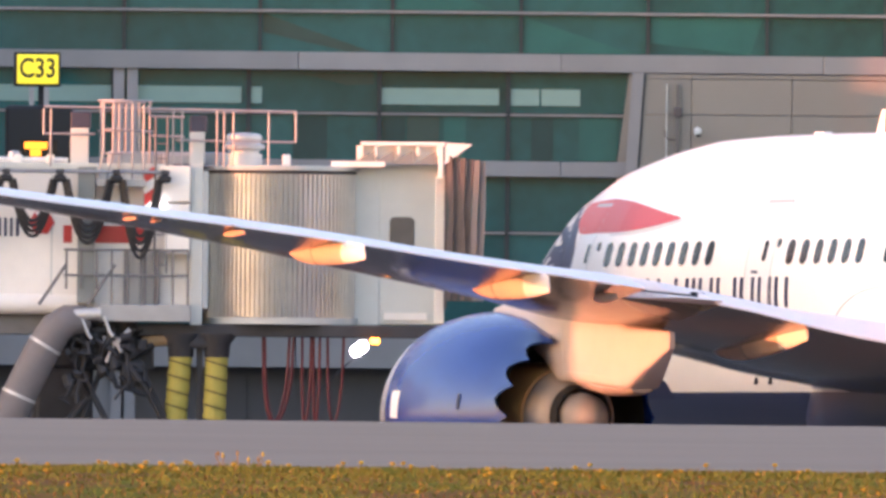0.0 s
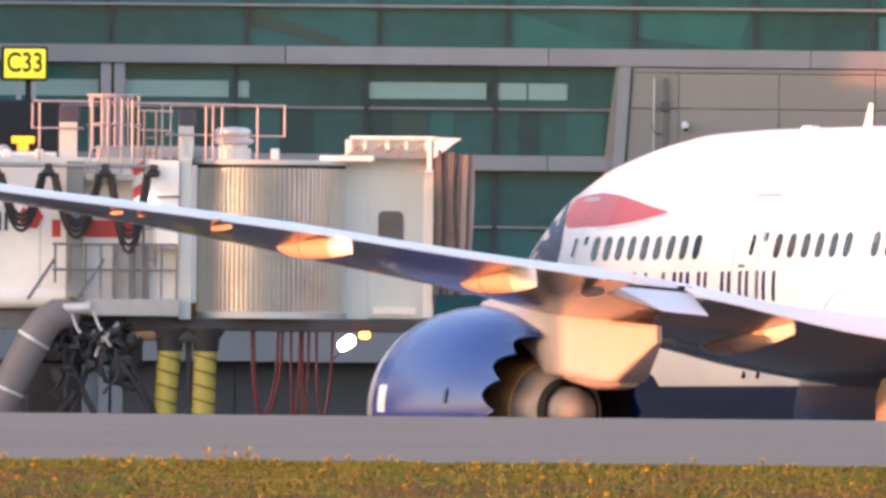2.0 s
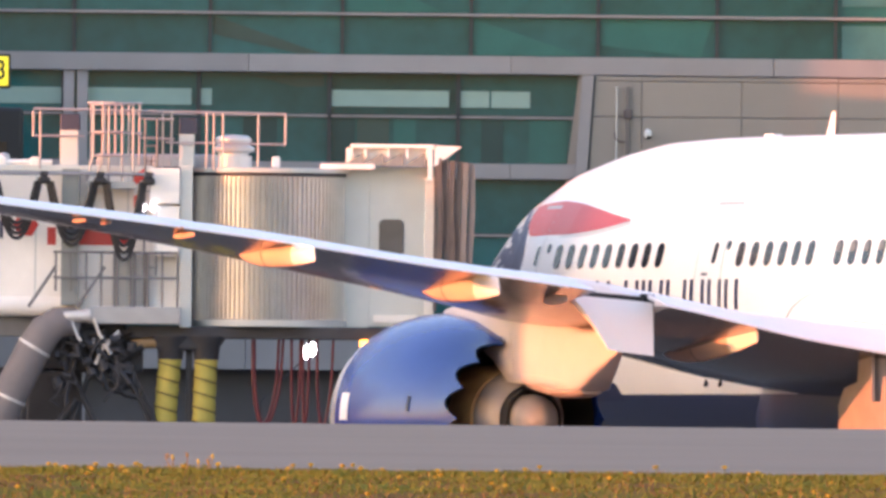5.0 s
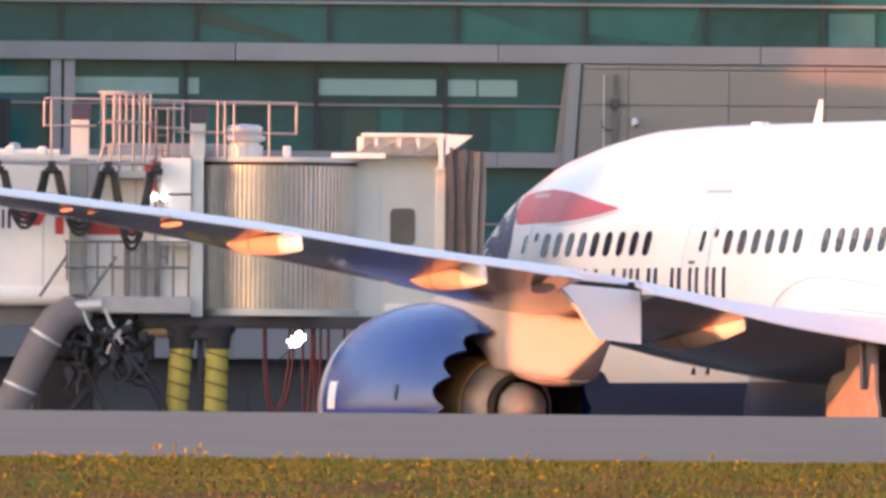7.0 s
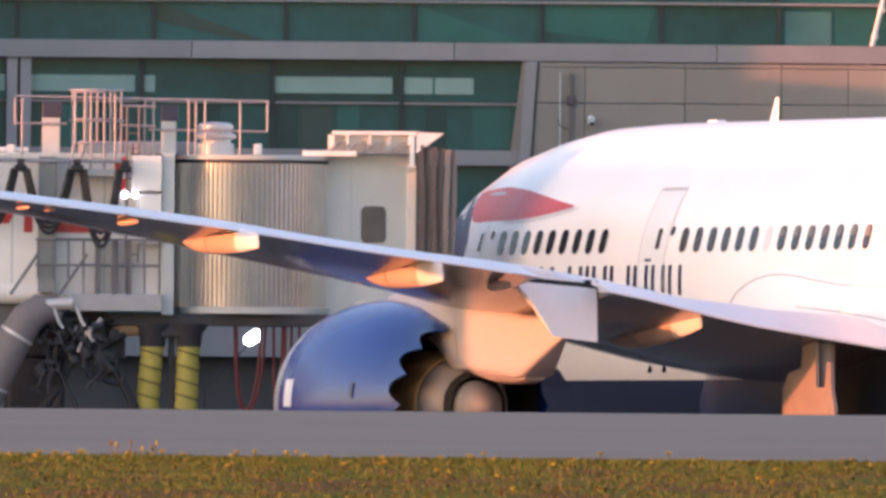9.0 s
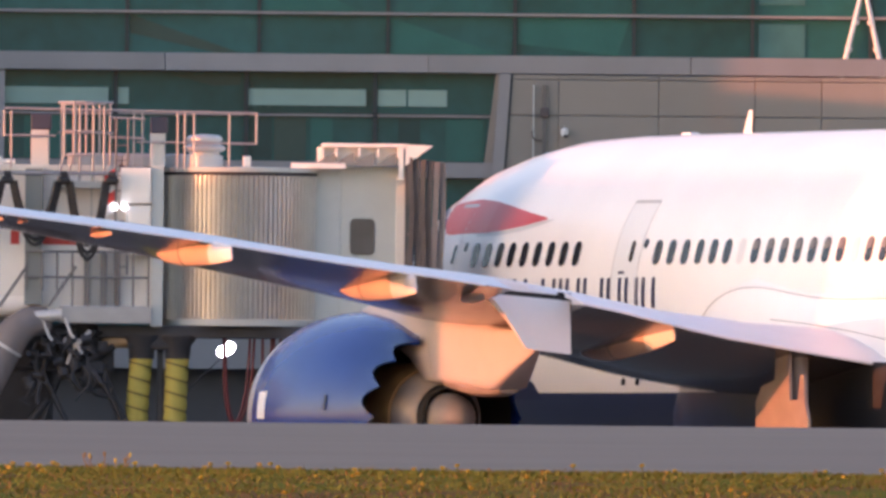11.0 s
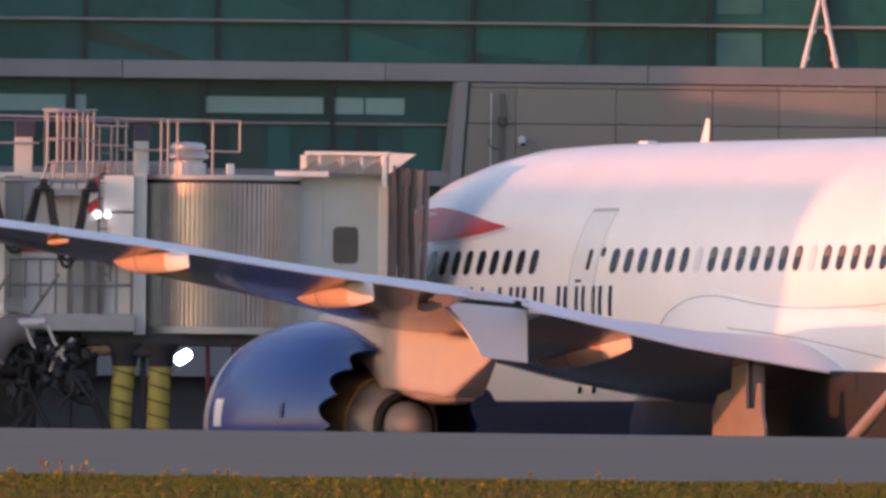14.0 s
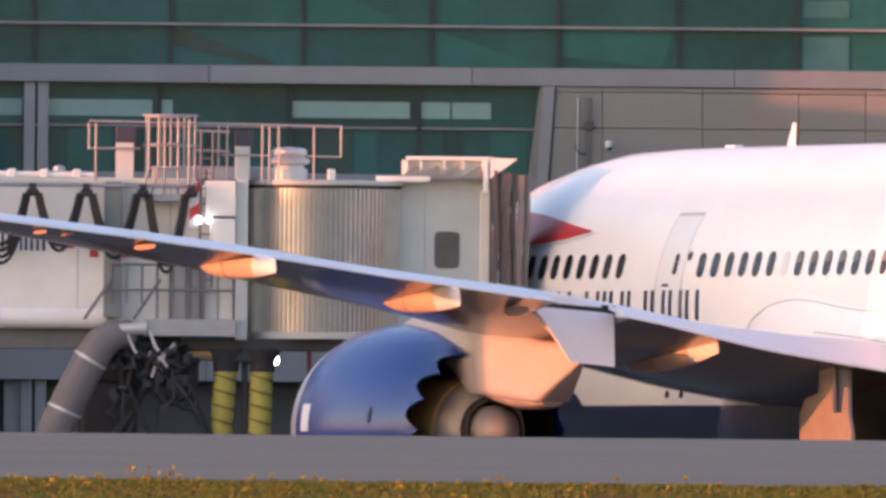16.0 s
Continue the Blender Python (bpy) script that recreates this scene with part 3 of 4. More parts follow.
def build_fairing(plane, lat, s0, z0, s1, z1, size):
    """A canoe under the wing from s0 to s1 metres behind door two, at heights z0 and z1."""
    rings = []
    n = 24
    for i in range(n + 1):
        f = i / n
        r = size * (max(0.08, math.sin(math.pi / 2 * f / 0.4) ** 0.5) if f < 0.4 else 1 - 0.5 * ((f - 0.4) / 0.6) ** 2.2)
        w = r * (0.75 if f < 0.5 else 0.75 - 0.66 * ((f - 0.5) / 0.5) ** 1.3)
        s, zc = s0 + (s1 - s0) * f, z0 + (z1 - z0) * f
        rings.append([(-s - (0.12 * size if i == n and math.sin(a) < 0 else 0), lat + w * math.cos(a), zc + r * math.sin(a)) for a in (2 * math.pi * k / 20 for k in range(20))])
    cut = 18 if size > 0.15 else n
    bm = bmesh.new()
    loft(bm, rings[:cut + 1])
    # body colour holds the sun's warmth, the tail goes without it
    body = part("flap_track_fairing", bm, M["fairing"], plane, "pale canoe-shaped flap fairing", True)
    if cut < n:
        bm = bmesh.new()
        loft(bm, rings[cut:])
        part("tail_cone", bm, M["wing_light"], body, "white blunt tail of the fairing", True)
        mid = [Vector(p) for p in rings[10]]
        c = sum(mid, Vector()) / 20
        part("ring_seam", tubed([tuple(c + (p - c) * 1.005) for p in mid + mid[:1]], 0.011, 5), M["seam_dark"], body)


def build_airliner():
    plane = thing("airliner", AIR, "parked white twin-engine airliner with navy belly and blue engines", "airliner")
    bm = bmesh.new()
    ds = [0, 0.12, 0.25, 0.4, 0.7, 1, 1.5, 2, 2.6, 3.2, 3.8, 4.5, 5.2, 6, 6.7, 7.5, 8.2, 9, 10, 11, 13, 16, 20, 24, 28, 32, 38, 40, 43, 45, 48, 50, 53, 55, 56.5]
    rings = []
    for d in ds:
        w, top, bot = body_section(d)
        c, h = (top + bot) / 2, (top - bot) / 2
        rings.append([(16 - d, w * math.cos(a), c + h * math.sin(a)) for a in (2 * math.pi * k / 72 for k in range(72))])
    loft(bm, rings)
    part("fuselage", bm, M["fuselage"], plane, "white fuselage with a navy underside", True)
    # belly fairing under the wing
    bm = bmesh.new()
    rings = []
    for s, w, top, bot in ((1.4, 2.5, 3.2, 2.1), (2.4, 2.86, 3.9, 1.75), (3.3, 3.0, 5.0, 1.6), (4.5, 3.06, 5.6, 1.55), (5.8, 3.08, 5.78, 1.5), (8, 3.08, 5.5, 1.5), (11, 3.05, 5.45, 1.5), (14, 3.02, 5.3, 1.55), (16, 2.9, 4.4, 1.75), (18, 2.4, 3.0, 2.05)):
        rings.append([(-s, w * math.copysign(abs(math.cos(a)) ** 0.25, math.cos(a)), (top + bot) / 2 + (top - bot) / 2 * math.copysign(abs(math.sin(a)) ** 0.8, math.sin(a))) for a in (2 * math.pi * k / 48 for k in range(48))])
    loft(bm, rings)
    part("belly_fairing", bm, M["fuselage"], plane, "white and navy wing-root fairing", True)
    # seams where the wing-root fairing meets the skin
    def root_side(s, z):
        tab = ((3.3, 3.0, 5.0, 1.6), (4.5, 3.06, 5.6, 1.55), (5.8, 3.08, 5.78, 1.5), (8, 3.08, 5.5, 1.5), (11, 3.05, 5.45, 1.5), (14, 3.02, 5.3, 1.55))
        for a, b in zip(tab, tab[1:]):
            if s <= b[0]:
                break
        f = (s - a[0]) / (b[0] - a[0])
        w, top, bot = (u + (v - u) * f for u, v in zip(a[1:], b[1:]))
        q = max(-0.99, min(0.99, (z - (top + bot) / 2) / ((top - bot) / 2)))
        sn = abs(q) ** 1.25
        return max(w * (1 - sn * sn) ** 0.125, skin(16 + s, z)[0].y)
    for pts in (((3.5, 4.50), (3.8, 4.68), (4.2, 4.82), (4.7, 4.93), (5.3, 5.0), (6.0, 5.01), (6.7, 4.96), (7.5, 4.88), (8.4, 4.81), (9.6, 4.77), (11, 4.77), (12.5, 4.8), (13.8, 4.86)), ((6.8, 4.42), (8.5, 4.33), (10.2, 4.2), (12, 4.02), (13.8, 3.84)), ((4.6, 4.3), (6.2, 4.2), (8.0, 4.05), (9.0, 3.98))):
        dense = [(a[0] + (b[0] - a[0]) * k / 4, a[1] + (b[1] - a[1]) * k / 4) for a, b in zip(pts, pts[1:]) for k in range(4)] + [pts[-1]]
        part("fairing_seam", tubed([(-s, root_side(s, z) + 0.004, z) for s, z in dense], 0.007, 6), M["seam_dark"], plane, "dark seam line of the wing-root fairing")
    # cabin windows on both sides of the second door
    win = oval(0.285, 0.47, 0.012, 0.13)
    first = part("cabin_window", win, M["window"], plane, "dark oval cabin window")
    places = [-2.3 - 0.597 * k for k in range(9)] + [1.31 + 0.613 * k for k in range(24) if k not in (6, 14, 20)]
    ob = first
    for i, s in enumerate(places):
        p, tilt = skin(16 + s, 5.665, 0.004)
        m = Matrix.Translation(p) @ pose(0, 0, 0, tilt, 0, 0)
        if i == 0:
            first.matrix_basis = m
        else:
            shared("cabin_window", first.data, plane, m)["label"] = "dark oval cabin window"
    # blinds drawn half down behind the rear windows
    shade = None
    for s in places:
        if s > 5.0 and s < 14:
            p, tilt = skin(16 + s, 5.665, 0.018)
            m = Matrix.Translation(p) @ pose(0, 0, 0, tilt, 0, 0)
            if shade is None:
                bm = oval(0.25, 0.2, 0.004, 0.08)
                for v in bm.verts:
                    v.co.z += 0.115
                shade = part("window_blind", bm, M["shade"], plane, "half-lowered grey window blind", at=m)
            else:
                shared("window_blind", shade.data, plane, m)["label"] = "half-lowered grey window blind"
    # plugged window bays
    for k in (6, 14):
        p, tilt = skin(16 + 1.31 + 0.613 * k, 5.665, 0.002)
        part("window_plug", oval(0.29, 0.48, 0.006, 0.13), M["plug"], plane, "painted-over window plug", at=Matrix.Translation(p) @ pose(0, 0, 0, tilt, 0, 0))
    for s, z, w, h in ((0.18, 5.69, 0.16, 0.40), (0.72, 5.83, 0.16, 0.18), (-8.35, 5.69, 0.14, 0.38), (-7.75, 5.82, 0.15, 0.18)):
        p, tilt = skin(16 + s, z, 0.004)
        part("door_window", oval(w, h, 0.012, w * 0.45), M["window"], plane, "small door window", at=Matrix.Translation(p) @ pose(0, 0, 0, tilt, 0, 0))
    # door seams
    for s0 in (0.0, -8.75):
        door = part("passenger_door", skin_patch([(16 + s0 - 0.55, 4.62, 6.58), (16 + s0 + 0.55, 4.62, 6.58)], 0.006, 6, 14), M["white"], plane, "closed white passenger door with a grey seam")
        for a, b in ((-0.58, -0.55), (0.55, 0.58)):
            part("seam", skin_patch([(16 + s0 + a, 4.6, 6.6), (16 + s0 + b, 4.6, 6.6)], 0.008, 1, 14), M["seam"], door)
        part("seam", skin_patch([(16 + s0 - 0.56, 6.57, 6.63), (16 + s0 + 0.56, 6.57, 6.63)], 0.012, 6, 1), M["seam"], door)
        part("handle", skin_patch([(16 + s0 - 0.28, 5.28, 5.33), (16 + s0 + 0.0, 5.28, 5.33)], 0.012, 2, 1), M["navy"], door)
    # red ribbon over the forward windows
    part("ribbon", skin_patch([(5.75, 6.5, 6.62), (6.1, 6.25, 6.66), (6.5, 6.08, 6.68), (7.0, 6.06, 6.70), (7.8, 6.08, 6.72), (9.0, 6.08, 6.66), (9.9, 6.12, 6.56), (10.9, 6.2, 6.44), (11.8, 6.31, 6.34)], 0.008, 30, 5), M["red"], plane, "red ribbon emblem")
    part("ribbon_shadow", skin_patch([(8.6, 6.02, 6.06), (9.8, 6.03, 6.10), (10.8, 6.10, 6.18), (11.6, 6.20, 6.28), (12.1, 6.29, 6.31)], 0.006, 20, 3), M["swoosh"], plane, "pale grey edge under the ribbon")
    part("nose_paint", skin_patch([(1.5, 3.0, 5.4), (2.5, 3.0, 6.1), (3.5, 3.0, 6.62), (4.4, 3.0, 6.98), (5.0, 3.0, 6.92), (5.6, 3.0, 6.65), (6.0, 3.0, 6.4), (6.6, 3.0, 5.8), (6.8, 3.0, 5.5), (7.2, 3.0, 5.1), (8.0, 3.0, 4.7), (9.5, 3.0, 4.0), (11, 3.0, 3.3)], 0.006, 60, 10), M["navy"], plane, "navy paint sweeping up round the nose")
    # brand lettering as plain bars
    d = 7.2
    for w in (0.5, 0.5, 0, 0.5, 0, 0.5, 0.5, -1, 0.5, 0, 0.5, 0.75, 0.5, 0.45, 0.45):
        if w < 0:
            d += 0.5
            continue
        for off in ((0, w) if w else (0,)):
            part("letter_bar", skin_patch([(d + off, 4.66, 5.21), (d + off + 0.15, 4.66, 5.21)], 0.007, 2, 4), M["navy"], plane)
        d += w + 0.30
    # antennas on the crown
    fin = bmesh.new()
    loft(fin, [[(0.95 + dx * k, 0.03 * dy, 7.86 + z) for dx, dy in ((0.2, 0), (0, 1), (-0.2, 0), (0, -1))] for z, k in ((0, 1.0), (0.46, 0.4))])
    for v in fin.verts:
        v.co.x -= (v.co.z - 7.86) * 0.35
    part("blade_antenna", fin, M["white"], plane, "white blade antenna on the crown")
    part("antenna_dome", boxed(3.25, 3.7, -0.1, 0.1, 7.87, 7.94, 0.03), M["white"], plane)
    for side in (1, -1):
        build_wing(plane, side)
        build_engine(plane, side)
        build_pylon(plane, side)
    for row in ((18.1, 14.1, 5.43, 17.42, 5.37, 0.245), (13.75, 11.97, 4.93, 15.41, 4.88, 0.295), (7.7, 8.9, 3.86, 12.95, 4.14, 0.33), (11.9, 13.15, 4.66, 14.2, 4.69, 0.09),
                (20.4, 16.6, 5.66, 17.55, 5.69, 0.06), (22.1, 17.4, 5.85, 17.9, 5.87, 0.03), (22.7, 17.6, 5.88, 18.2, 5.90, 0.035)):
        build_fairing(plane, *row)
    for x in (0.88, 0.25):
        bm = boxed(x - 0.03, x + 0.03, 2.46, 2.51, 3.26, 3.39)
        for v in bm.verts:
            v.co.x -= (v.co.z - 3.3) * 0.5
        part("drain_mast", bm, M["black"], plane, "small dark drain mast")
    # main gear behind the belly
    gear = part("main_gear", tubed([(-11.9, 4.8, 3.9), (-11.9, 4.8, 1.0)], 0.17, 16), M["gear"], plane, "grey main landing gear leg", True)
    bm = bmesh.new()
    loft(bm, [[(-x, y, z) for x, z in ((10.8, 1.6), (10.75, 2.9), (11.0, 3.2), (11.55, 3.3), (11.6, 3.75), (12.15, 3.75), (12.2, 2.95), (12.55, 2.95), (12.65, 3.4), (12.8, 3.4), (12.85, 2.9), (12.98, 2.6), (12.98, 1.6))] for y in (5.05, 5.11)])
    part("gear_door", bm, M["gear"], gear, "pale grey gear door with a notch")
    # solid black slab stands for the shade inside the wheel bay
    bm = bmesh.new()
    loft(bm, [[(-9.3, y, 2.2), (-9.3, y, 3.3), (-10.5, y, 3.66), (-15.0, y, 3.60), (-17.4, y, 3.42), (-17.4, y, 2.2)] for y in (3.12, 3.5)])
    part("gear_bay", bm, M["near_black"], gear, "black slab painted as the shaded wheel bay")
    for s in (11.2, 12.65):
        for yy in (4.45, 5.35):
            part("wheel", lathe([(-0.25, 0.3), (-0.24, 0.6), (-0.16, 0.68), (0.16, 0.68), (0.24, 0.6), (0.25, 0.3)], 32, "z", True), M["tyre"], gear, "black tyre", True, pose(-s, yy, 0.68, 90, 0, 0))
    part("drag_brace", tubed([(-14.9, 4.4, 2.3), (-16.5, 4.2, 3.3)], 0.12, 12), M["gear"], gear, "grey gear brace", True)
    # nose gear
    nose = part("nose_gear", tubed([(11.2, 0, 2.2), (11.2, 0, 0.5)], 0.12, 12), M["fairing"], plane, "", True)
    for yy in (-0.35, 0.35):
        part("wheel", lathe([(-0.16, 0.2), (-0.15, 0.42), (-0.1, 0.5), (0.1, 0.5), (0.15, 0.42), (0.16, 0.2)], 28, "z", True), M["tyre"], nose, "", True, pose(11.2, yy, 0.5, 90, 0, 0))
    # tail surfaces, out of the picture
    bm = bmesh.new()
    loft(bm, [[(-x + dx, dy, z) for dx, dy in ((ch / 2, 0), (0, th), (-ch / 2, 0), (0, -th))] for x, ch, th, z in ((34, 7.5, 0.4, 7.4), (39.5, 3.0, 0.15, 16.9))])
    part("tail_fin", bm, M["white"], plane, "white tail fin")
    for side in (1, -1):
        bm = bmesh.new()
        loft(bm, [[(-x + dx, y * side, z + dz) for dx, dz in ((ch / 2, 0), (0, th), (-ch / 2, 0), (0, -th))] for x, ch, th, y, z in ((35.5, 5.5, 0.3, 1.0, 6.3), (39.5, 2.0, 0.1, 9.8, 7.2))])
        part("tailplane", bm, M["wing_grey"], plane, "grey tailplane")
    # flaps and aileron along the trailing edge
    for side in (1, -1):
        for name, lab, l0, l1, ch in (("flap", "pale inboard flap", 3.5, 9.85, 1.5), ("flap", "pale outboard flap", 12.0, 20.6, 1.25), ("aileron", "pale aileron", 20.68, 26.0, 0.8)) + ((("flaperon", "pale flaperon", 9.95, 11.9, 1.2),) if side < 0 else ()):
            bm = bmesh.new()
            rings = []
            for i in range(9):
                lat = l0 + (l1 - l0) * i / 8
                le, te, zt, up, dn = wing_at(lat)
                c = te - le
                prof = ((0.0, 0.02), (0.03, 0.20), (0.08, 0.42), (0.16, 0.70), (0.28, 0.95), (0.42, 1.0), (1.0, 0.0))
                ring = []
                for k in range(6):
                    q = ch / c * k / 5
                    for (qa, va), (qb, vb) in zip(prof, prof[1:]):
                        if q <= qb:
                            break
                    ring.append((-(te + 0.02 - c * q), lat * side, zt + 0.006 + up * (va + (vb - va) * (q - qa) / (qb - qa))))
                ring += [(-(te - ch), lat * side, ring[-1][2] - 0.05), (-(te + 0.02), lat * side, zt - 0.02)]
                rings.append(ring)
            loft(bm, rings)
            part(name, bm, M["wing_light"], plane, lab, True)
    # flaperon that droops
    a, b = 9.75, 11.35
    hinge = Vector((-12.98, a, 4.64))
    hend = Vector((-12.99, b, 4.76))
    along = (hend - hinge).normalized()
    aft = Vector((-1, 0, 0))
    aft = (aft - aft.dot(along) * along).normalized()
    rot = Matrix((along, aft, along.cross(aft))).transposed().to_4x4()
    base = Matrix.Translation(hinge) @ rot
    bm = bmesh.new()
    ln = (hend - hinge).length
    rings = []
    for q, ch, lean in ((0.0, 0.97, 0.0), (ln * 0.3, 0.96, 0.06), (ln * 0.6, 0.95, 0.25), (ln * 0.85, 0.93, 0.5), (ln, 0.92, 0.72)):
        rings.append([(q - lean * f ** 0.8, ch * f, z) for f, z in ((0, 0.05), (0.25, 0.05), (0.5, 0.035), (0.8, 0.012), (1, 0.0))] + [(q - lean * f ** 0.8, ch * f, z) for f, z in ((1, -0.012), (0.8, -0.03), (0.5, -0.05), (0.25, -0.06), (0, -0.06))])
    loft(bm, rings)
    part("hinge_gap", boxed(0.0, ln + 0.02, -0.06, 0.03, -0.05, 0.095), M["near_black"], plane, "dark gap at the flap's hinge", at=base)
    part("hinge_bracket", boxed(-0.04, 0.2, -0.14, 0.05, -0.06, 0.15, 0.02), M["near_black"], plane, "dark hinge bracket", at=base)
    flap = part("flaperon", bm, M["wing_light"], plane, "pale trailing-edge flap that droops", at=base)
    return plane, flap, base


# ---------------------------------------------------------------- jet bridge
BY = 418.0


def build_bridge():
    """The bridge's own space: x along the picture's width from the drum's axis, y away, z up from the apron."""
    br = thing("jet_bridge", pose(-3.56, BY, 0), "grey passenger boarding bridge with corrugated round cabin, driving towards the airliner", "boarding bridge")
    # corrugated rotunda
    bm = bmesh.new()
    n = 384
    def ring(z, r0=1.44):
        return [((r0 + (0.021 if k % 4 < 2 else -0.021)) * math.cos(2 * math.pi * k / n), (r0 + (0.021 if k % 4 < 2 else -0.021)) * math.sin(2 * math.pi * k / n), z) for k in range(n)]
    loft(bm, [ring(4.40), ring(7.12)])
    part("rotunda", bm, M["drum"], br, "corrugated aluminium drum wall")
    part("roof_ring", lathe([(7.12, 1.52), (7.20, 1.54), (7.21, 1.4), (7.22, 0.0)], 64, "z"), M["panel"], br, "", True)
    # dark ring paints the shadow line under the roof edge
    part("shadow_gap", lathe([(7.06, 1.475), (7.12, 1.475)], 64, "z", True), M["dark_steel"], br, "", True)
    part("floor_ring", lathe([(4.28, 0.0), (4.28, 1.5), (4.40, 1.52), (4.41, 1.4)], 64, "z"), M["panel"], br, "", True)
    # cab with its window, canopy and bellows
    cab = part("cab", boxed(1.42, 3.05, -0.35, 1.3, 4.30, 7.25, 0.02), M["panel"], br, "grey cab body")
    part("corner_post", boxed(1.38, 1.86, -0.38, -0.1, 4.28, 7.30, 0.015), M["panel"], cab)
    part("cab_window", oval(0.46, 0.68, 0.02, 0.1), M["cab_glass"], cab, "dark rounded cab window", at=pose(2.27, -0.36, 5.95, 0, 0, 180))
    part("corner_post", boxed(2.88, 3.06, -0.42, -0.33, 4.32, 7.05, 0.012), M["panel_light"], cab, "pale corner post")
    part("sill_box", boxed(1.95, 2.75, -0.40, -0.34, 4.38, 4.52, 0.01), M["panel_light"], cab)
    can = part("canopy", boxed(1.5, 3.1, -0.9, 0.6, 7.60, 7.67, 0.01), M["panel_light"], cab, "pale flat canopy over the cab")
    bm = bmesh.new()
    loft(bm, [[(3.05, y, 7.26), (3.55, y, 7.64), (3.05, y, 7.66)] for y in (-0.9, 0.6)])
    part("canopy_nose", bm, M["panel_light"], can)
    part("canopy_back", boxed(1.42, 3.0, -0.70, -0.64, 7.27, 7.6), M["panel_light"], can, "pale board under the canopy")
    part("canopy_post", boxed(2.93, 3.02, -0.9, -0.7, 7.0, 7.60, 0.01), M["panel_light"], can)
    for x in (1.52, 1.78, 2.2, 2.55, 2.92):
        part("canopy_rib", boxed(x - 0.025, x + 0.025, -0.87, -0.7, 7.42, 7.6, 0.006), M["panel_light"], can)
    for x in (1.72, 2.06, 2.42, 2.84):
        bm = bmesh.new()
        loft(bm, [[(x, y, 7.50), (x + 0.05, y, 7.50), (x + 0.05, y, 7.27), (x - 0.36, y, 7.27)] for y in (-0.82, -0.78)])
        # the darker column paint stands for shade on the gussets
        part("gusset", bm, M["panel_dark"], can)
    part("eave", boxed(0.95, 1.95, -0.9, 1.2, 7.20, 7.30, 0.01), M["panel_light"], cab)
    bel = part("bellows", boxed(3.05, 3.1, -0.85, 0.6, 4.6, 7.45), M["bellows"], br, "folded brown-grey docking bellows")
    for i in range(6):
        x = 3.1 + i * 0.115
        bm = bmesh.new()
        loft(bm, [[(x, -0.88 + 0.03 * (i % 2), z0), (x + 0.11, -0.92 + 0.03 * (i % 2), z0), (x + 0.115, 0.6, z0), (x, 0.6, z0)] for z0 in (4.75, 5.5, 6.4, 7.2, 7.42 - 0.02 * i)])
        for v in bm.verts:
            v.co.x += 0.025 * math.sin(v.co.z * 2.3 + i)
        # the last two folds have a paler colour in place of light on them
        part("fold", bm, M["duct_grey" if i in (4, 5) else "bellows"], bel)
    # electrical boxes beside the drum
    eb = part("switch_cabinet", boxed(-2.19, -1.63, -1.5, -0.8, 6.52, 7.18, 0.02), M["panel_light"], br, "pale switch cabinet")
    part("switch_cabinet", boxed(-2.1, -1.63, -1.48, -0.8, 5.55, 6.48, 0.02), M["panel_light"], br, "pale switch cabinet")
    part("post", boxed(-1.62, -1.40, -1.36, -1.1, 4.25, 7.22, 0.01), M["panel"], br)
    for x in (-2.30, -2.12):
        part("spot_lamp", lathe([(0, 0.02), (0.05, 0.065), (0.1, 0.07)], 20, "z", True), M["spot"], br, "glowing round lamp", True, pose(x, -1.52, 6.45, 90, 0, 0))
    # rear tunnel, a part that slides
    tun = part("tunnel", boxed(-14.5, -1.3, -1.1, 1.4, 4.55, 7.10, 0.02), M["panel_light"], br, "long pale tunnel with a red stripe")
    part("roof_edge", boxed(-14.5, -2.0, -1.2, 1.4, 7.10, 7.22, 0.02), M["panel"], tun)
    part("stripe", boxed(-3.45, -2.37, -1.112, -1.10, 5.75, 6.07), M["red"], tun, "red stripe")
    part("stripe", boxed(-3.97, -3.81, -1.112, -1.10, 5.75, 6.07), M["red"], tun, "short red stripe")
    bm = bmesh.new()
    loft(bm, [[(-4.37 + 0.24 * math.cos(a), y, 6.12 + 0.24 * math.sin(a)) for a in (math.pi * k / 3 for k in range(6))] for y in (-1.118, -1.105)])
    part("logo_shape", bm, M["red"], tun, "red angular emblem")
    bm = bmesh.new()
    loft(bm, [[(-4.37, y, 6.13), (-4.51, y, 6.32), (-4.23, y, 6.32)] for y in (-1.126, -1.119)])
    part("logo_shape", bm, M["white"], tun)
    bars(tun, -5.6, 5.86, (0.05, 0.05, 0.06, 0.04, 0.05, 0.05, 0.05, 0.06), 0.34, -1.105, M["navy"], "letter_bar", 1.15)
    part("lower_tube", tubed([(-14.5, -1.0, 4.62), (-3.6, -1.0, 4.62)], 0.2, 16), M["panel_light"], tun, "", True)
    part("cable_tray", tubed([(-14.5, -1.05, 7.30), (-3.9, -1.05, 7.27)], 0.05, 8), M["panel_light"], tun, "", True)
    for x in (-6.9, -6.2, -5.5, -4.9, -4.3):
        part("tray_bracket", boxed(x, x + 0.16, -1.14, -0.9, 7.2, 7.37, 0.03), M["panel_light"], tun)
    for x in (-9.3, -7.6, -5.95, -4.2, -2.5):
        part("panel_joint", boxed(x, x + 0.03, -1.108, -1.09, 4.6, 7.08), M["panel"], tun)
    part("frame_post", boxed(-3.70, -3.38, -1.50, -1.12, 4.64, 7.15, 0.01), M["panel_dark"], tun, "grey lift column")
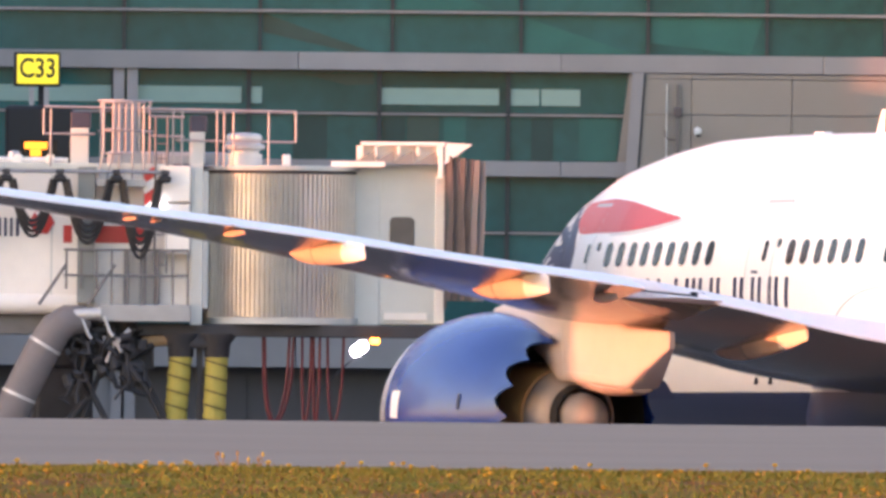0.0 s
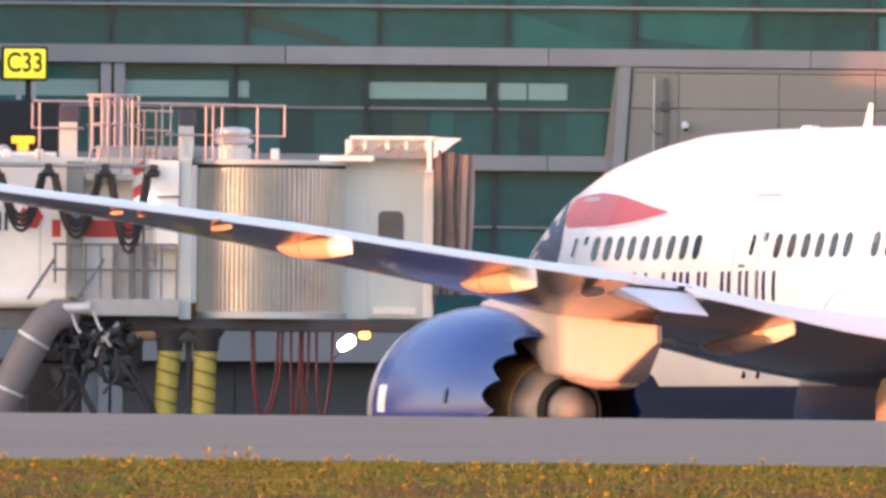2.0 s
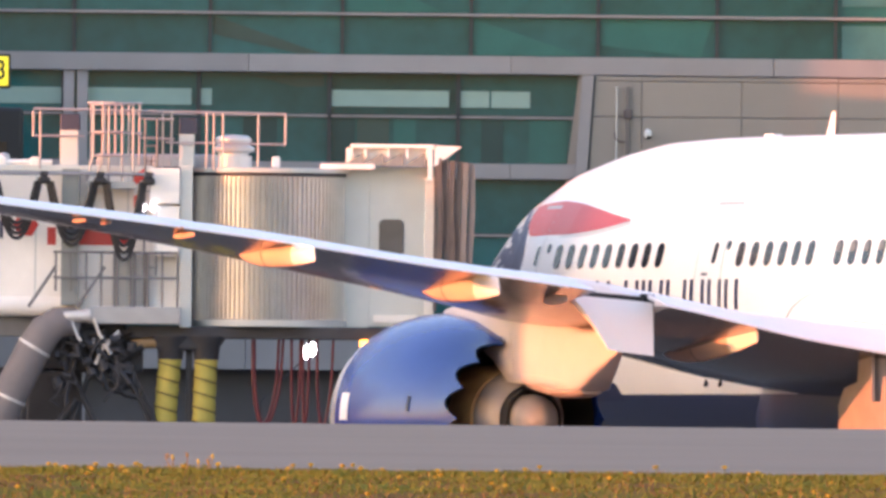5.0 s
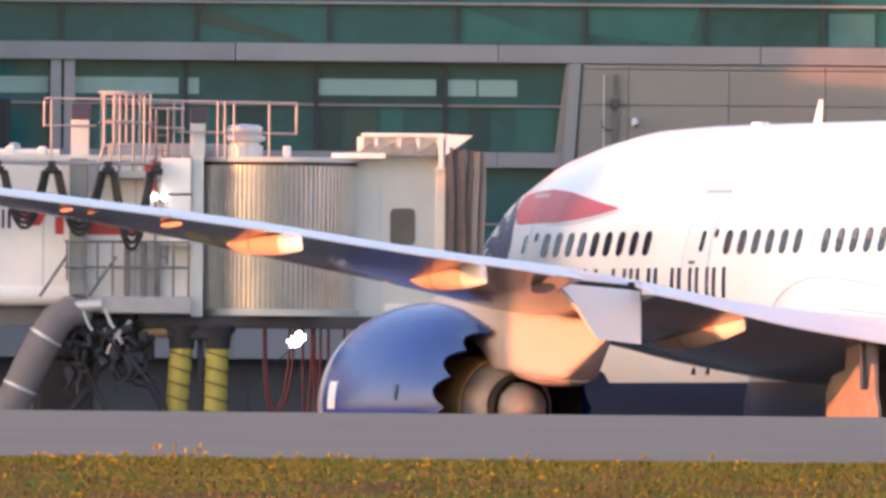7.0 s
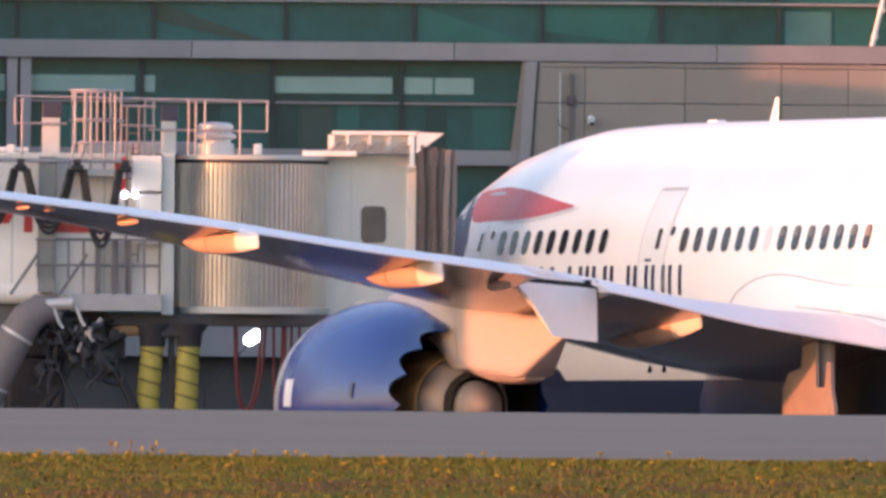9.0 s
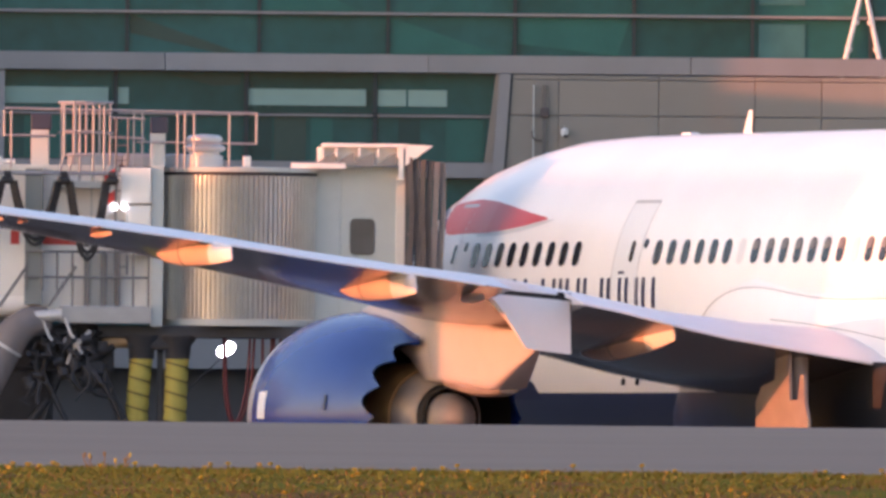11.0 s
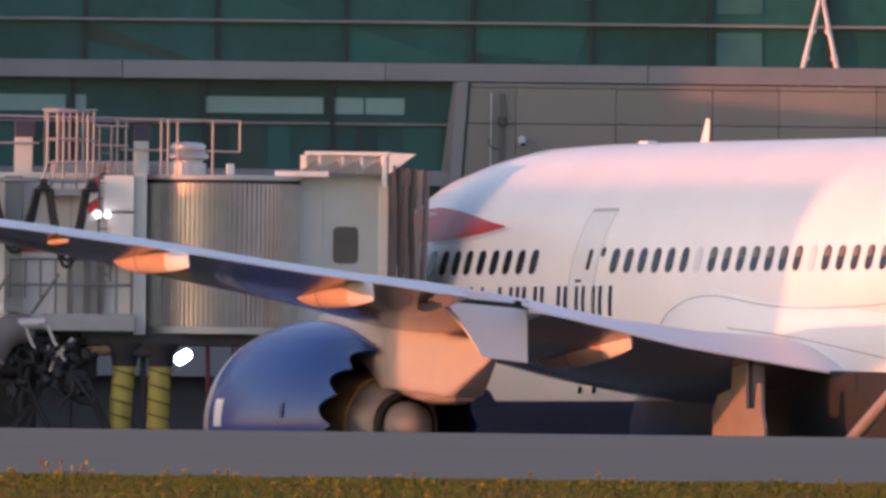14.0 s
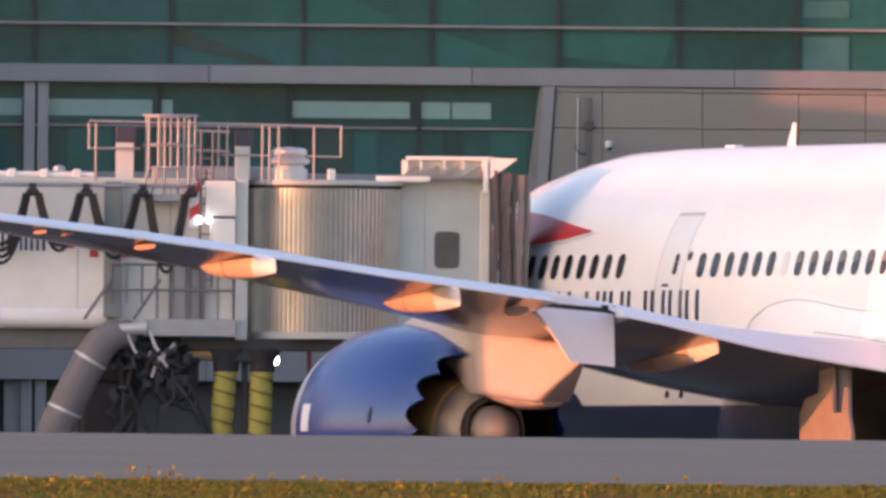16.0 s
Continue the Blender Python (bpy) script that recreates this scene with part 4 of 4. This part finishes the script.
    # roof rails
    rails = part("roof_rail", tubed([(-4.35, -1.2, 8.26), (0.30, -1.2, 8.2)], 0.022), M["rail"], br, "thin steel roof railing")
    part("mid_rail", tubed([(-4.35, -1.2, 7.76), (-3.4, -1.2, 7.76)], 0.018), M["rail"], rails)
    part("mid_rail", tubed([(-1.9, -1.2, 7.66), (0.30, -1.2, 7.64)], 0.018), M["rail"], rails)
    for x in (-4.35, -4.22, -1.96, -1.8, -1.15, -1.02, -0.85, -0.2, 0.30):
        part("rail_post", tubed([(x, -1.2, 7.64 if x in (0.30,) else 7.74 if x == -4.35 else 7.15), (x, -1.2, 8.22)], 0.02), M["rail"], rails)
    for x in (-3.3, -3.05, -2.85, -2.6, -2.4):
        part("rail_post", tubed([(x, -0.6 - 0.3 * math.sin(x * 5), 6.95), (x, -0.6 - 0.3 * math.sin(x * 5), 8.40)], 0.022), M["rail"], rails)
    for z in (7.82, 8.38):
        part("cage_hoop", tubed([(-3.35 + 1.0 * k / 8, -0.9 - 0.35 * math.sin(math.pi * k / 8), z) for k in range(9)], 0.02), M["rail"], rails)
    part("cage_floor", boxed(-3.35, -2.45, -1.6, -0.4, 6.80, 6.92), M["steel"], rails, "grey landing of the roof ladder")
    # ladder cage before the roof edge, and the ladder that runs on down
    for x0, x1, z1 in ((-3.36, -3.24, 8.36), (-3.18, -3.06, 8.40), (-2.95, -2.95, 8.36), (-2.70, -2.70, 8.34), (-2.50, -2.50, 8.30)):
        part("cage_post", tubed([(x0, -1.5, 6.92), (x1, -1.5, 7.4), (x1, -1.5, z1)], 0.024), M["rail"], rails)
    for z in (8.34, 7.84, 7.40):
        part("cage_hoop", tubed([(-3.24, -1.2, z), (-3.24, -1.5, z), (-3.05, -1.56, z), (-2.7, -1.56, z), (-2.50, -1.5, z), (-2.50, -1.1, z)], 0.02), M["rail"], rails)
    for z in (8.10, 7.74):
        part("gate_rail", tubed([(-2.4, -1.32, z), (-1.75, -1.32, z - 0.02)], 0.022), M["rail"], rails)
    for x in (-2.28, -2.06):
        part("ladder_stile", tubed([(x, -1.46, 5.2), (x, -1.46, 8.1)], 0.022), M["rail_dark"], rails)
    for k in range(9):
        part("ladder_rung", tubed([(-2.28, -1.46, 5.35 + 0.28 * k), (-2.06, -1.46, 5.35 + 0.28 * k)], 0.012), M["rail_dark"], rails)
    part("roof_deck", boxed(-3.2, -0.9, 0.2, 0.9, 7.2, 7.46, 0.03), M["steel"], br, "grey raised deck on the roof")
    part("roof_walkway", boxed(-3.05, -2.18, -0.6, 0.3, 7.22, 7.42, 0.02), M["steel"], br, "grey roof walkway")
    for x, w, zt in ((-3.69, 0.33, 7.87), (-1.52, 0.28, 7.82)):
        p = part("roof_cabinet", boxed(x - w / 2, x + w / 2, -1.1, -0.8, 7.2, zt, 0.01), M["panel"], br, "slim pale roof cabinet")
        part("lamp_head", boxed(x - w / 2, x + w / 2 + 0.04, -1.12, -0.78, zt, zt + 0.3, 0.02), M["lamp_dark"], p, "dark lamp head")
    vent = part("roof_vent", lathe([(7.2, 0.34), (7.42, 0.34), (7.43, 0.28), (7.48, 0.28), (7.52, 0.38), (7.58, 0.39), (7.62, 0.30), (7.66, 0.28), (7.7, 0.33), (7.75, 0.33), (7.80, 0.26), (7.82, 0.0)], 40, "z"), M["vent"], br, "round mushroom roof ventilator", True, pose(-0.66, -0.7, 0))
    part("roof_unit", boxed(-2.16, -1.38, -0.9, 0.3, 7.2, 7.4, 0.03), M["steel"], br)
    part("roof_unit", boxed(0.05, 0.2, -0.8, -0.6, 7.22, 7.42, 0.02), M["panel_light"], br)
    # stairs platform rails
    sr = part("service_platform", boxed(-3.3, -1.6, -1.6, -1.0, 4.3, 4.62, 0.02), M["steel"], br, "grey service platform")
    for i in range(9):
        x = -3.9 + 0.28 * i
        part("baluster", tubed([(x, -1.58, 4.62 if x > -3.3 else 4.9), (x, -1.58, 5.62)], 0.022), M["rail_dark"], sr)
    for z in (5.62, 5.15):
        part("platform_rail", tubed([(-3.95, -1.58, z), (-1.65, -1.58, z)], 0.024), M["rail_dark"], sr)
    for x in (-4.4, -3.5):
        part("brace", tubed([(x, -1.6, 4.6), (x + 0.5, -1.6, 5.35)], 0.03), M["rail_dark"], sr)
    # hanging black cables in bundles between clamps on a rail
    hangs = (-6.15, -5.02, -4.03, -2.99, -2.1)
    for k, (xa, xb) in enumerate(zip(hangs, hangs[1:])):
        for j in range(4):
            dep = (1.3, 1.06, 1.18, 1.44)[k] * (1 - 0.09 * j)
            ins = 0.06 + 0.03 * j
            pts = [(xa + ins + (xb - xa - 2 * ins) * q / 14, -1.62 - 0.03 * j, 6.92 - dep * (1 - abs(2 * q / 14 - 1) ** 2.1)) for q in range(15)]
            part("cable_loop", tubed(pts, 0.034, 8), M["cable"], tun, "black festoon cable", True)
    part("cable_rail", tubed([(-9.5, -1.66, 7.06), (-2.0, -1.66, 7.06)], 0.03), M["steel"], tun)
    for x in hangs:
        part("cable_clamp", boxed(x - 0.12, x + 0.12, -1.75, -1.55, 6.86, 7.0, 0.05), M["cable"], tun)
        part("cable_clamp", boxed(x - 0.07, x + 0.07, -1.72, -1.58, 7.0, 7.1, 0.02), M["dark_steel"], tun)
    for i in range(4):
        bm = bmesh.new()
        z = 6.25 + 0.2 * i
        loft(bm, [[(-2.48, y, z), (-2.3, y, z + 0.12), (-2.3, y, z + 0.32), (-2.48, y, z + 0.2)] for y in (-1.53, -1.51)])
        part("warning_strip", bm, M["red" if i % 2 else "white"], br, "red and white warning strip")
    # underside
    part("under_frame", boxed(-4.4, -2.62, -1.0, 1.2, 4.05, 4.30, 0.02), M["dark_steel"], br, "dark underframe")
    part("under_frame", boxed(-2.6, 3.0, -1.2, 1.2, 4.05, 4.28, 0.02), M["dark_steel"], br, "dark underframe")
    for x in (-1.78, -1.12):
        part("hose_collar", lathe([(3.66, 0.23), (3.9, 0.25), (4.05, 0.36), (4.1, 0.36)], 20, "z", True), M["dark_steel"], br, "", True, pose(x, -1.0, 0))
        prof = []
        for k in range(41):
            z = 3.72 - 3.2 * k / 40
            prof.append((z, 0.19 + 0.028 * abs(math.sin(math.pi * k / 3.2))))
        bm = lathe(prof, 20, "z", True)
        for v in bm.verts:
            v.co.x += 0.10 * math.sin((3.72 - v.co.z) * 0.9) * (-1 if x < -1.5 else -0.4)
        for k in range(9):
            zb = 3.55 - 0.27 * k
            xb = x + 0.10 * math.sin((3.72 - zb) * 0.9) * (-1 if x < -1.5 else -0.4)
            part("hose_band", tubed([(xb + 0.004, -1.0, zb + 0.014), (xb - 0.004, -1.0, zb - 0.014)], 0.228, 20), M["hose_band"], br)
        part("air_hose", bm, M["hose"], br, "hanging yellow air hose", True, pose(x, -1.0, 0))
    part("air_duct", tubed([(-3.55, -1.35, 4.34), (-3.85, -1.5, 4.32), (-4.08, -1.5, 4.16), (-4.28, -1.5, 3.85), (-4.62, -1.5, 3.2), (-4.9, -1.5, 2.6), (-5.3, -1.5, 1.2), (-5.4, -1.5, 0.4)], [0.26, 0.29, 0.31, 0.32, 0.32, 0.32, 0.32, 0.32], 24), M["duct_grey"], br, "thick grey flexible air duct", True)
    for x, z, dx in ((-4.28, 3.85, -0.03), (-4.75, 2.92, -0.022)):
        part("duct_clamp", tubed([(x - dx * 0.5, -1.5, z + 0.025), (x + dx * 0.5, -1.5, z - 0.025)], 0.332, 24), M["vent"], br, "bright band round the duct", True)
    part("duct_tray", tubed([(-3.85, -1.62, 4.42), (-3.25, -1.62, 4.45)], [0.09, 0.12], 16), M["vent"], br, "pale half-round tray", True)
    # dark beam added to paint the shade line under the tunnel
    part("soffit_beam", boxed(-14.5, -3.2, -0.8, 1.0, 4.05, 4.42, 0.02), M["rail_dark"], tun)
    for x, w in ((-2.85, 0.1), (-2.55, 0.12), (-2.29, 0.1)):
        part("platform_post", boxed(x, x + w, -1.3, -1.2, 4.62, 5.62), M["bellows" if x > -2.4 else "rail_dark"], sr)
    part("hose_manifold", boxed(-2.05, -0.92, -1.2, -0.7, 3.82, 4.1, 0.08), M["dark_steel"], br)
    part("hose_post", boxed(-1.5, -1.38, -0.95, -0.8, 1.0, 3.9, 0.02), M["dark_steel"], br, "dark post between the hoses")
    part("stub_duct", tubed([(-1.95, -1.0, 4.0), (-2.5, -1.1, 3.93)], [0.14, 0.09], 14), M["duct"], br, "short brown air stub", True)
    for k, pts in enumerate((((-3.1, 3.5), (-2.95, 3.1), (-2.7, 3.05), (-2.55, 3.25)), ((-2.9, 3.3), (-2.6, 3.0), (-2.35, 2.95), (-2.3, 3.1)), ((-2.57, 3.3), (-2.35, 2.95), (-2.17, 2.6), (-2.05, 2.2)), ((-3.7, 4.2), (-3.5, 3.8), (-3.6, 3.4), (-3.4, 3.0)), ((-3.5, 4.1), (-3.2, 3.9), (-3.3, 3.5), (-3.0, 3.2)))):
        part("slack_cable", tubed([(x, -1.35, z) for x, z in pts], 0.05, 8), M["cable"], br, "slack black cable", True)
    for x, z in ((-3.6, 4.1), (-3.2, 4.15)):
        part("hook", tubed([(x, -1.66, z + 0.25), (x + 0.12, -1.66, z - 0.05), (x + 0.18, -1.66, z - 0.12)], 0.03, 8), M["vent"], br, "", True)
    for i, (x0, z0, x1, z1, r) in enumerate(((-3.6, 4.3, -2.4, 3.2, 0.07), (-3.9, 3.9, -3.0, 2.2, 0.06), (-3.0, 4.2, -3.6, 2.4, 0.05), (-2.6, 3.6, -2.0, 2.4, 0.06), (-3.3, 3.3, -2.3, 3.9, 0.08), (-4.0, 4.1, -3.0, 4.15, 0.1), (-3.5, 2.9, -4.2, 2.0, 0.07))):
        part("linkage", tubed([(x0, -1.2, z0), (x1, -1.1, z1)], r, 10), M["dark_steel"], br, "", True)
    part("linkage_box", boxed(-3.6, -2.3, -0.9, 0.2, 3.4, 4.1, 0.05), M["dark_steel"], br)
    part("linkage_box", boxed(-2.9, -2.45, -1.3, -0.8, 3.1, 3.6, 0.08), M["dark_steel"], br)
    for x in (-4.3, -3.7):
        part("wheel_leg", boxed(x - 0.25, x + 0.25, 0.2, 0.8, 0.9, 4.3, 0.04), M["dark_steel"], br)
        part("bogie_wheel", lathe([(-0.25, 0.2), (-0.24, 0.5), (0.24, 0.5), (0.25, 0.2)], 28, "z", True), M["tyre"], br, "black bogie wheel", True, pose(x, 0.5, 0.5, 90, 0, 0))
    part("chassis", boxed(-4.5, -2.5, -0.5, 0.15, 3.45, 4.0, 0.06), M["dark_steel"], br, "dark lift chassis")
    part("chassis", boxed(-4.45, -3.42, -0.45, 0.1, 2.3, 3.44, 0.06), M["dark_steel"], br, "dark lift chassis")
    rng = random.Random(31)
    for k in range(34):
        x, z = rng.uniform(-3.9, -2.35), rng.uniform(3.2, 4.15)
        pts = [(x, -1.3 - 0.2 * rng.random(), z)]
        for j in range(4):
            pts.append((pts[-1][0] + rng.uniform(-0.22, 0.2), pts[-1][1] + rng.uniform(-0.04, 0.04), pts[-1][2] + rng.uniform(-0.24, 0.12)))
        part("tangled_cable" if k % 3 else "small_fitting", tubed(pts[:5] if k % 3 else pts[:2], rng.uniform(0.022, 0.05) if k % 3 else rng.uniform(0.05, 0.1), 8), M["dark_steel" if k % 8 else "steel"] if k % 3 else M["dark_steel"], br, "", True)
    part("axle", boxed(-4.3, -2.9, 0.3, 0.7, 0.4, 0.95, 0.04), M["dark_steel"], br)
    for x0, x1 in ((-0.27, 0.22), (-0.24, 0.30), (0.45, 0.62), (0.66, 0.78), (0.92, 1.22)):
        pts = [(x0 + (x1 - x0) * (k / 16) ** 1.3, -0.8, 4.1 - 1.62 * math.sin(math.pi * k / 16) ** 0.45) for k in range(17)]
        part("red_hose", tubed(pts, 0.026, 8), M["red_hose"], br, "hanging red hose", True)
    part("beacon", lathe([(7.22, 0.12), (7.3, 0.13), (7.42, 0.1), (7.45, 0.0)], 20, "z"), M["steel"], br, "", True, pose(-4.9, -0.9, 0))
    # rotating warning light under the cab
    hous = part("warning_light", lathe([(3.90, 0.05), (3.92, 0.062), (4.05, 0.062)], 20, "z", True), M["dark_steel"], br, "small dark warning light", True, pose(1.81, -1.3, 0))
    bm = bmesh.new()
    arc = [radians(-110 + 220 * k / 14) for k in range(15)]
    loft(bm, [[(r * math.sin(a), -r * math.cos(a), z) for a in arc] for r, z in ((0.068, 3.93), (0.095, 3.95), (0.095, 4.03), (0.068, 4.045))], False, False)
    lens = part("rotating_lens", bm, M["orange"], br, "glowing amber lens that turns", True, pose(1.81, -1.3, 0))
    return br, tun, lens


def build_lamp_mast():
    s = thing("work_light", pose(-3.60, 424, 0), "bright white work light on a leaning steel arm", "work light")
    part("foot", boxed(-1.2, -0.6, -0.3, 0.3, 0, 0.2, 0.03), M["dark_steel"], s)
    part("arm", tubed([(-0.9, 0, 0.2), (-0.85, 0, 2.9), (0.0, 0, 3.75)], 0.014), M["dark_steel"], s)
    part("lamp_head", oval(0.36, 0.22, 0.06, 0.10), M["lamp"], s, "glowing white lamp", at=pose(0.05, -0.14, 3.86, 0, 0, 180) @ pose(0, 0, 0, 0, 35, 0))
    part("lamp_shell", boxed(-0.06, 0.16, -0.07, 0.1, 3.77, 3.95, 0.04), M["steel"], s)


# ---------------------------------------------------------------- verge plants
def build_grass():
    rng = random.Random(4)
    for name, material, count, label in (("grass", M["blade"], 40000, "short green grass of the verge"), ("dry_grass", M["dry_blade"], 1300, "dry reddish grass stems in the verge"), ("seed_stalks", M["soil"], 4000, "brown seed stalks among the grass")):
        verts, faces = [], []
        for i in range(count):
            far = rng.random() ** 2.0 if name != "seed_stalks" else rng.random() ** 0.8
            y = 146.25 - 40 * far
            x = (rng.random() - 0.5) * 8.4 * y / 146
            g = ground_height(y)
            clump = 0.5 + 0.5 * noise.noise((x * 2.3, y * 0.7, 1.0))
            patch = noise.noise((x * 0.9, y * 0.25, 7.0))
            if name == "grass" and patch < -0.12 and far > 0.12 and rng.random() < 0.75:
                continue
            h = (rng.uniform(0.012, 0.03) + 0.045 * clump ** 2 * rng.random()) if name == "grass" else rng.uniform(0.015, 0.05) + (0.03 * rng.random() if rng.random() < 0.15 else 0)
            h *= 1.0 if far < 0.06 else 0.6
            w = rng.uniform(0.004, 0.010) if name == "grass" else rng.uniform(0.003, 0.007)
            lx, ly, a = rng.uniform(-0.03, 0.03), rng.uniform(-0.03, 0.03), rng.uniform(0, math.pi)
            n = len(verts)
            c, s = math.cos(a) * w, math.sin(a) * w
            verts += [(x - c, y - s, g - 0.01), (x + c, y + s, g - 0.01), (x + lx * 0.4 + c * 0.7, y + ly + s * 0.7, g + h * 0.6), (x + lx * 0.4 - c * 0.7, y + ly - s * 0.7, g + h * 0.6), (x + lx, y + ly * 2, g + h)]
            faces += [(n, n + 1, n + 2, n + 3), (n + 3, n + 2, n + 4)]
        me = bpy.data.meshes.new(name)
        me.from_pydata(verts, [], faces)
        me.materials.append(material)
        tagged(new(name, me), label, "grass", kind="stuff")
    # one taller weed with a few stalks
    weed = thing("weed", pose(-1.98, 145.6, ground_height(145.6)), "tall thin dry weed standing at the verge's edge", "weed")
    for k in range(6):
        x = -0.16 + 0.065 * k + rng.uniform(-0.02, 0.02)
        top = rng.uniform(0.07, 0.12)
        part("stalk", tubed([(x * 0.7, 0, -0.01), (x, 0.01, top * 0.6), (x + rng.uniform(-0.02, 0.02), 0.0, top)], [0.005, 0.004, 0.003], 5), M["dry_blade"], weed)
        part("seed_head", lathe([(top - 0.018, 0.002), (top - 0.005, 0.010), (top + 0.012, 0.007), (top + 0.018, 0.001)], 8, "z", True), M["petal" if k % 2 else "dry_blade"], weed, at=pose(x, 0, 0))


def build_dandelions():
    rng = random.Random(9)
    d = thing("dandelion", pose(0, 140, ground_height(140)), "yellow dandelion in flower on the grass verge", "flower", "dandelions in the verge")
    part("stem", tubed([(0, 0, -0.01), (0.004, 0, 0.03), (0.0, 0, 0.06)], 0.004, 5), M["blade"], d)
    bm = bmesh.new()
    for k in range(11):
        a = 2 * math.pi * k / 11
        for r, z, q in ((0.024, 0.070, 0.0), (0.014, 0.080, 0.3)):
            c, s = math.cos(a + q), math.sin(a + q)
            vs = [bm.verts.new(p) for p in ((0.003 * c, 0.003 * s, 0.06), (r * c - 0.006 * s, r * s + 0.006 * c, z), (r * 1.15 * c, r * 1.15 * s, z + 0.002), (r * c + 0.006 * s, r * s - 0.006 * c, z))]
            bm.faces.new(vs)
    part("flower_head", bm, M["petal"], d)
    for i in range(70):
        y = 146.1 - 26 * rng.random() ** 4
        x = (rng.random() - 0.5) * 8.0 * y / 146
        copy_thing(d, pose(x, y, ground_height(y) - rng.uniform(0.005, 0.055), rng.uniform(-12, 12), rng.uniform(-12, 12), rng.uniform(0, 360)))


# ---------------------------------------------------------------- build
build_ground()
build_terminal()
build_fixtures()
build_stand_sign()
AIRLINER, FLAPERON, FLAP_BASE = build_airliner()
BRIDGE, TUNNEL, LENS = build_bridge()
build_lamp_mast()
build_grass()
build_dandelions()


def motions():
    # the bridge drives sideways towards the airliner
    drive = [(0.0, -1.44), (0.5, -1.44), (1.0, -1.45), (1.5, -1.45), (2.0, -1.41), (2.5, -1.34), (3.0, -1.25), (3.5, -1.15), (4.0, -1.02), (6.5, -0.33), (7.0, -0.27), (7.5, -0.20),
             (8.0, -0.12), (8.5, -0.06), (9.0, 0.0), (9.5, 0.07), (10.0, 0.15), (12.5, 0.52), (13.0, 0.62), (13.5, 0.69), (14.0, 0.77), (14.5, 0.83), (15.0, 0.90), (15.5, 0.98), (16.0, 1.04)]
    walk(BRIDGE, [(t, pose(x - 3.56, BY, 0)) for t, x in drive])
    walk(TUNNEL, [(t, pose(-0.35 * (x + 1.45) / 2.49, 0, 0)) for t, x in drive])
    # the amber lens turns once in about a second
    walk(LENS, [(k * 0.2, pose(1.81, -1.3, 0, 0, 0, 360 * (k * 0.2 / 0.95 - 0.175))) for k in range(81)])
    # the flap droops
    droop = [(0.0, 0), (1.2, 2), (1.6, 10), (2.0, 22), (2.3, 31), (2.6, 40), (2.9, 47), (3.2, 57), (3.6, 67), (4.2, 72), (6.0, 74), (16.0, 74)]
    walk(FLAPERON, [(t, FLAP_BASE @ pose(0, 0, 0, -a, 0, 0)) for t, a in droop])


motions()
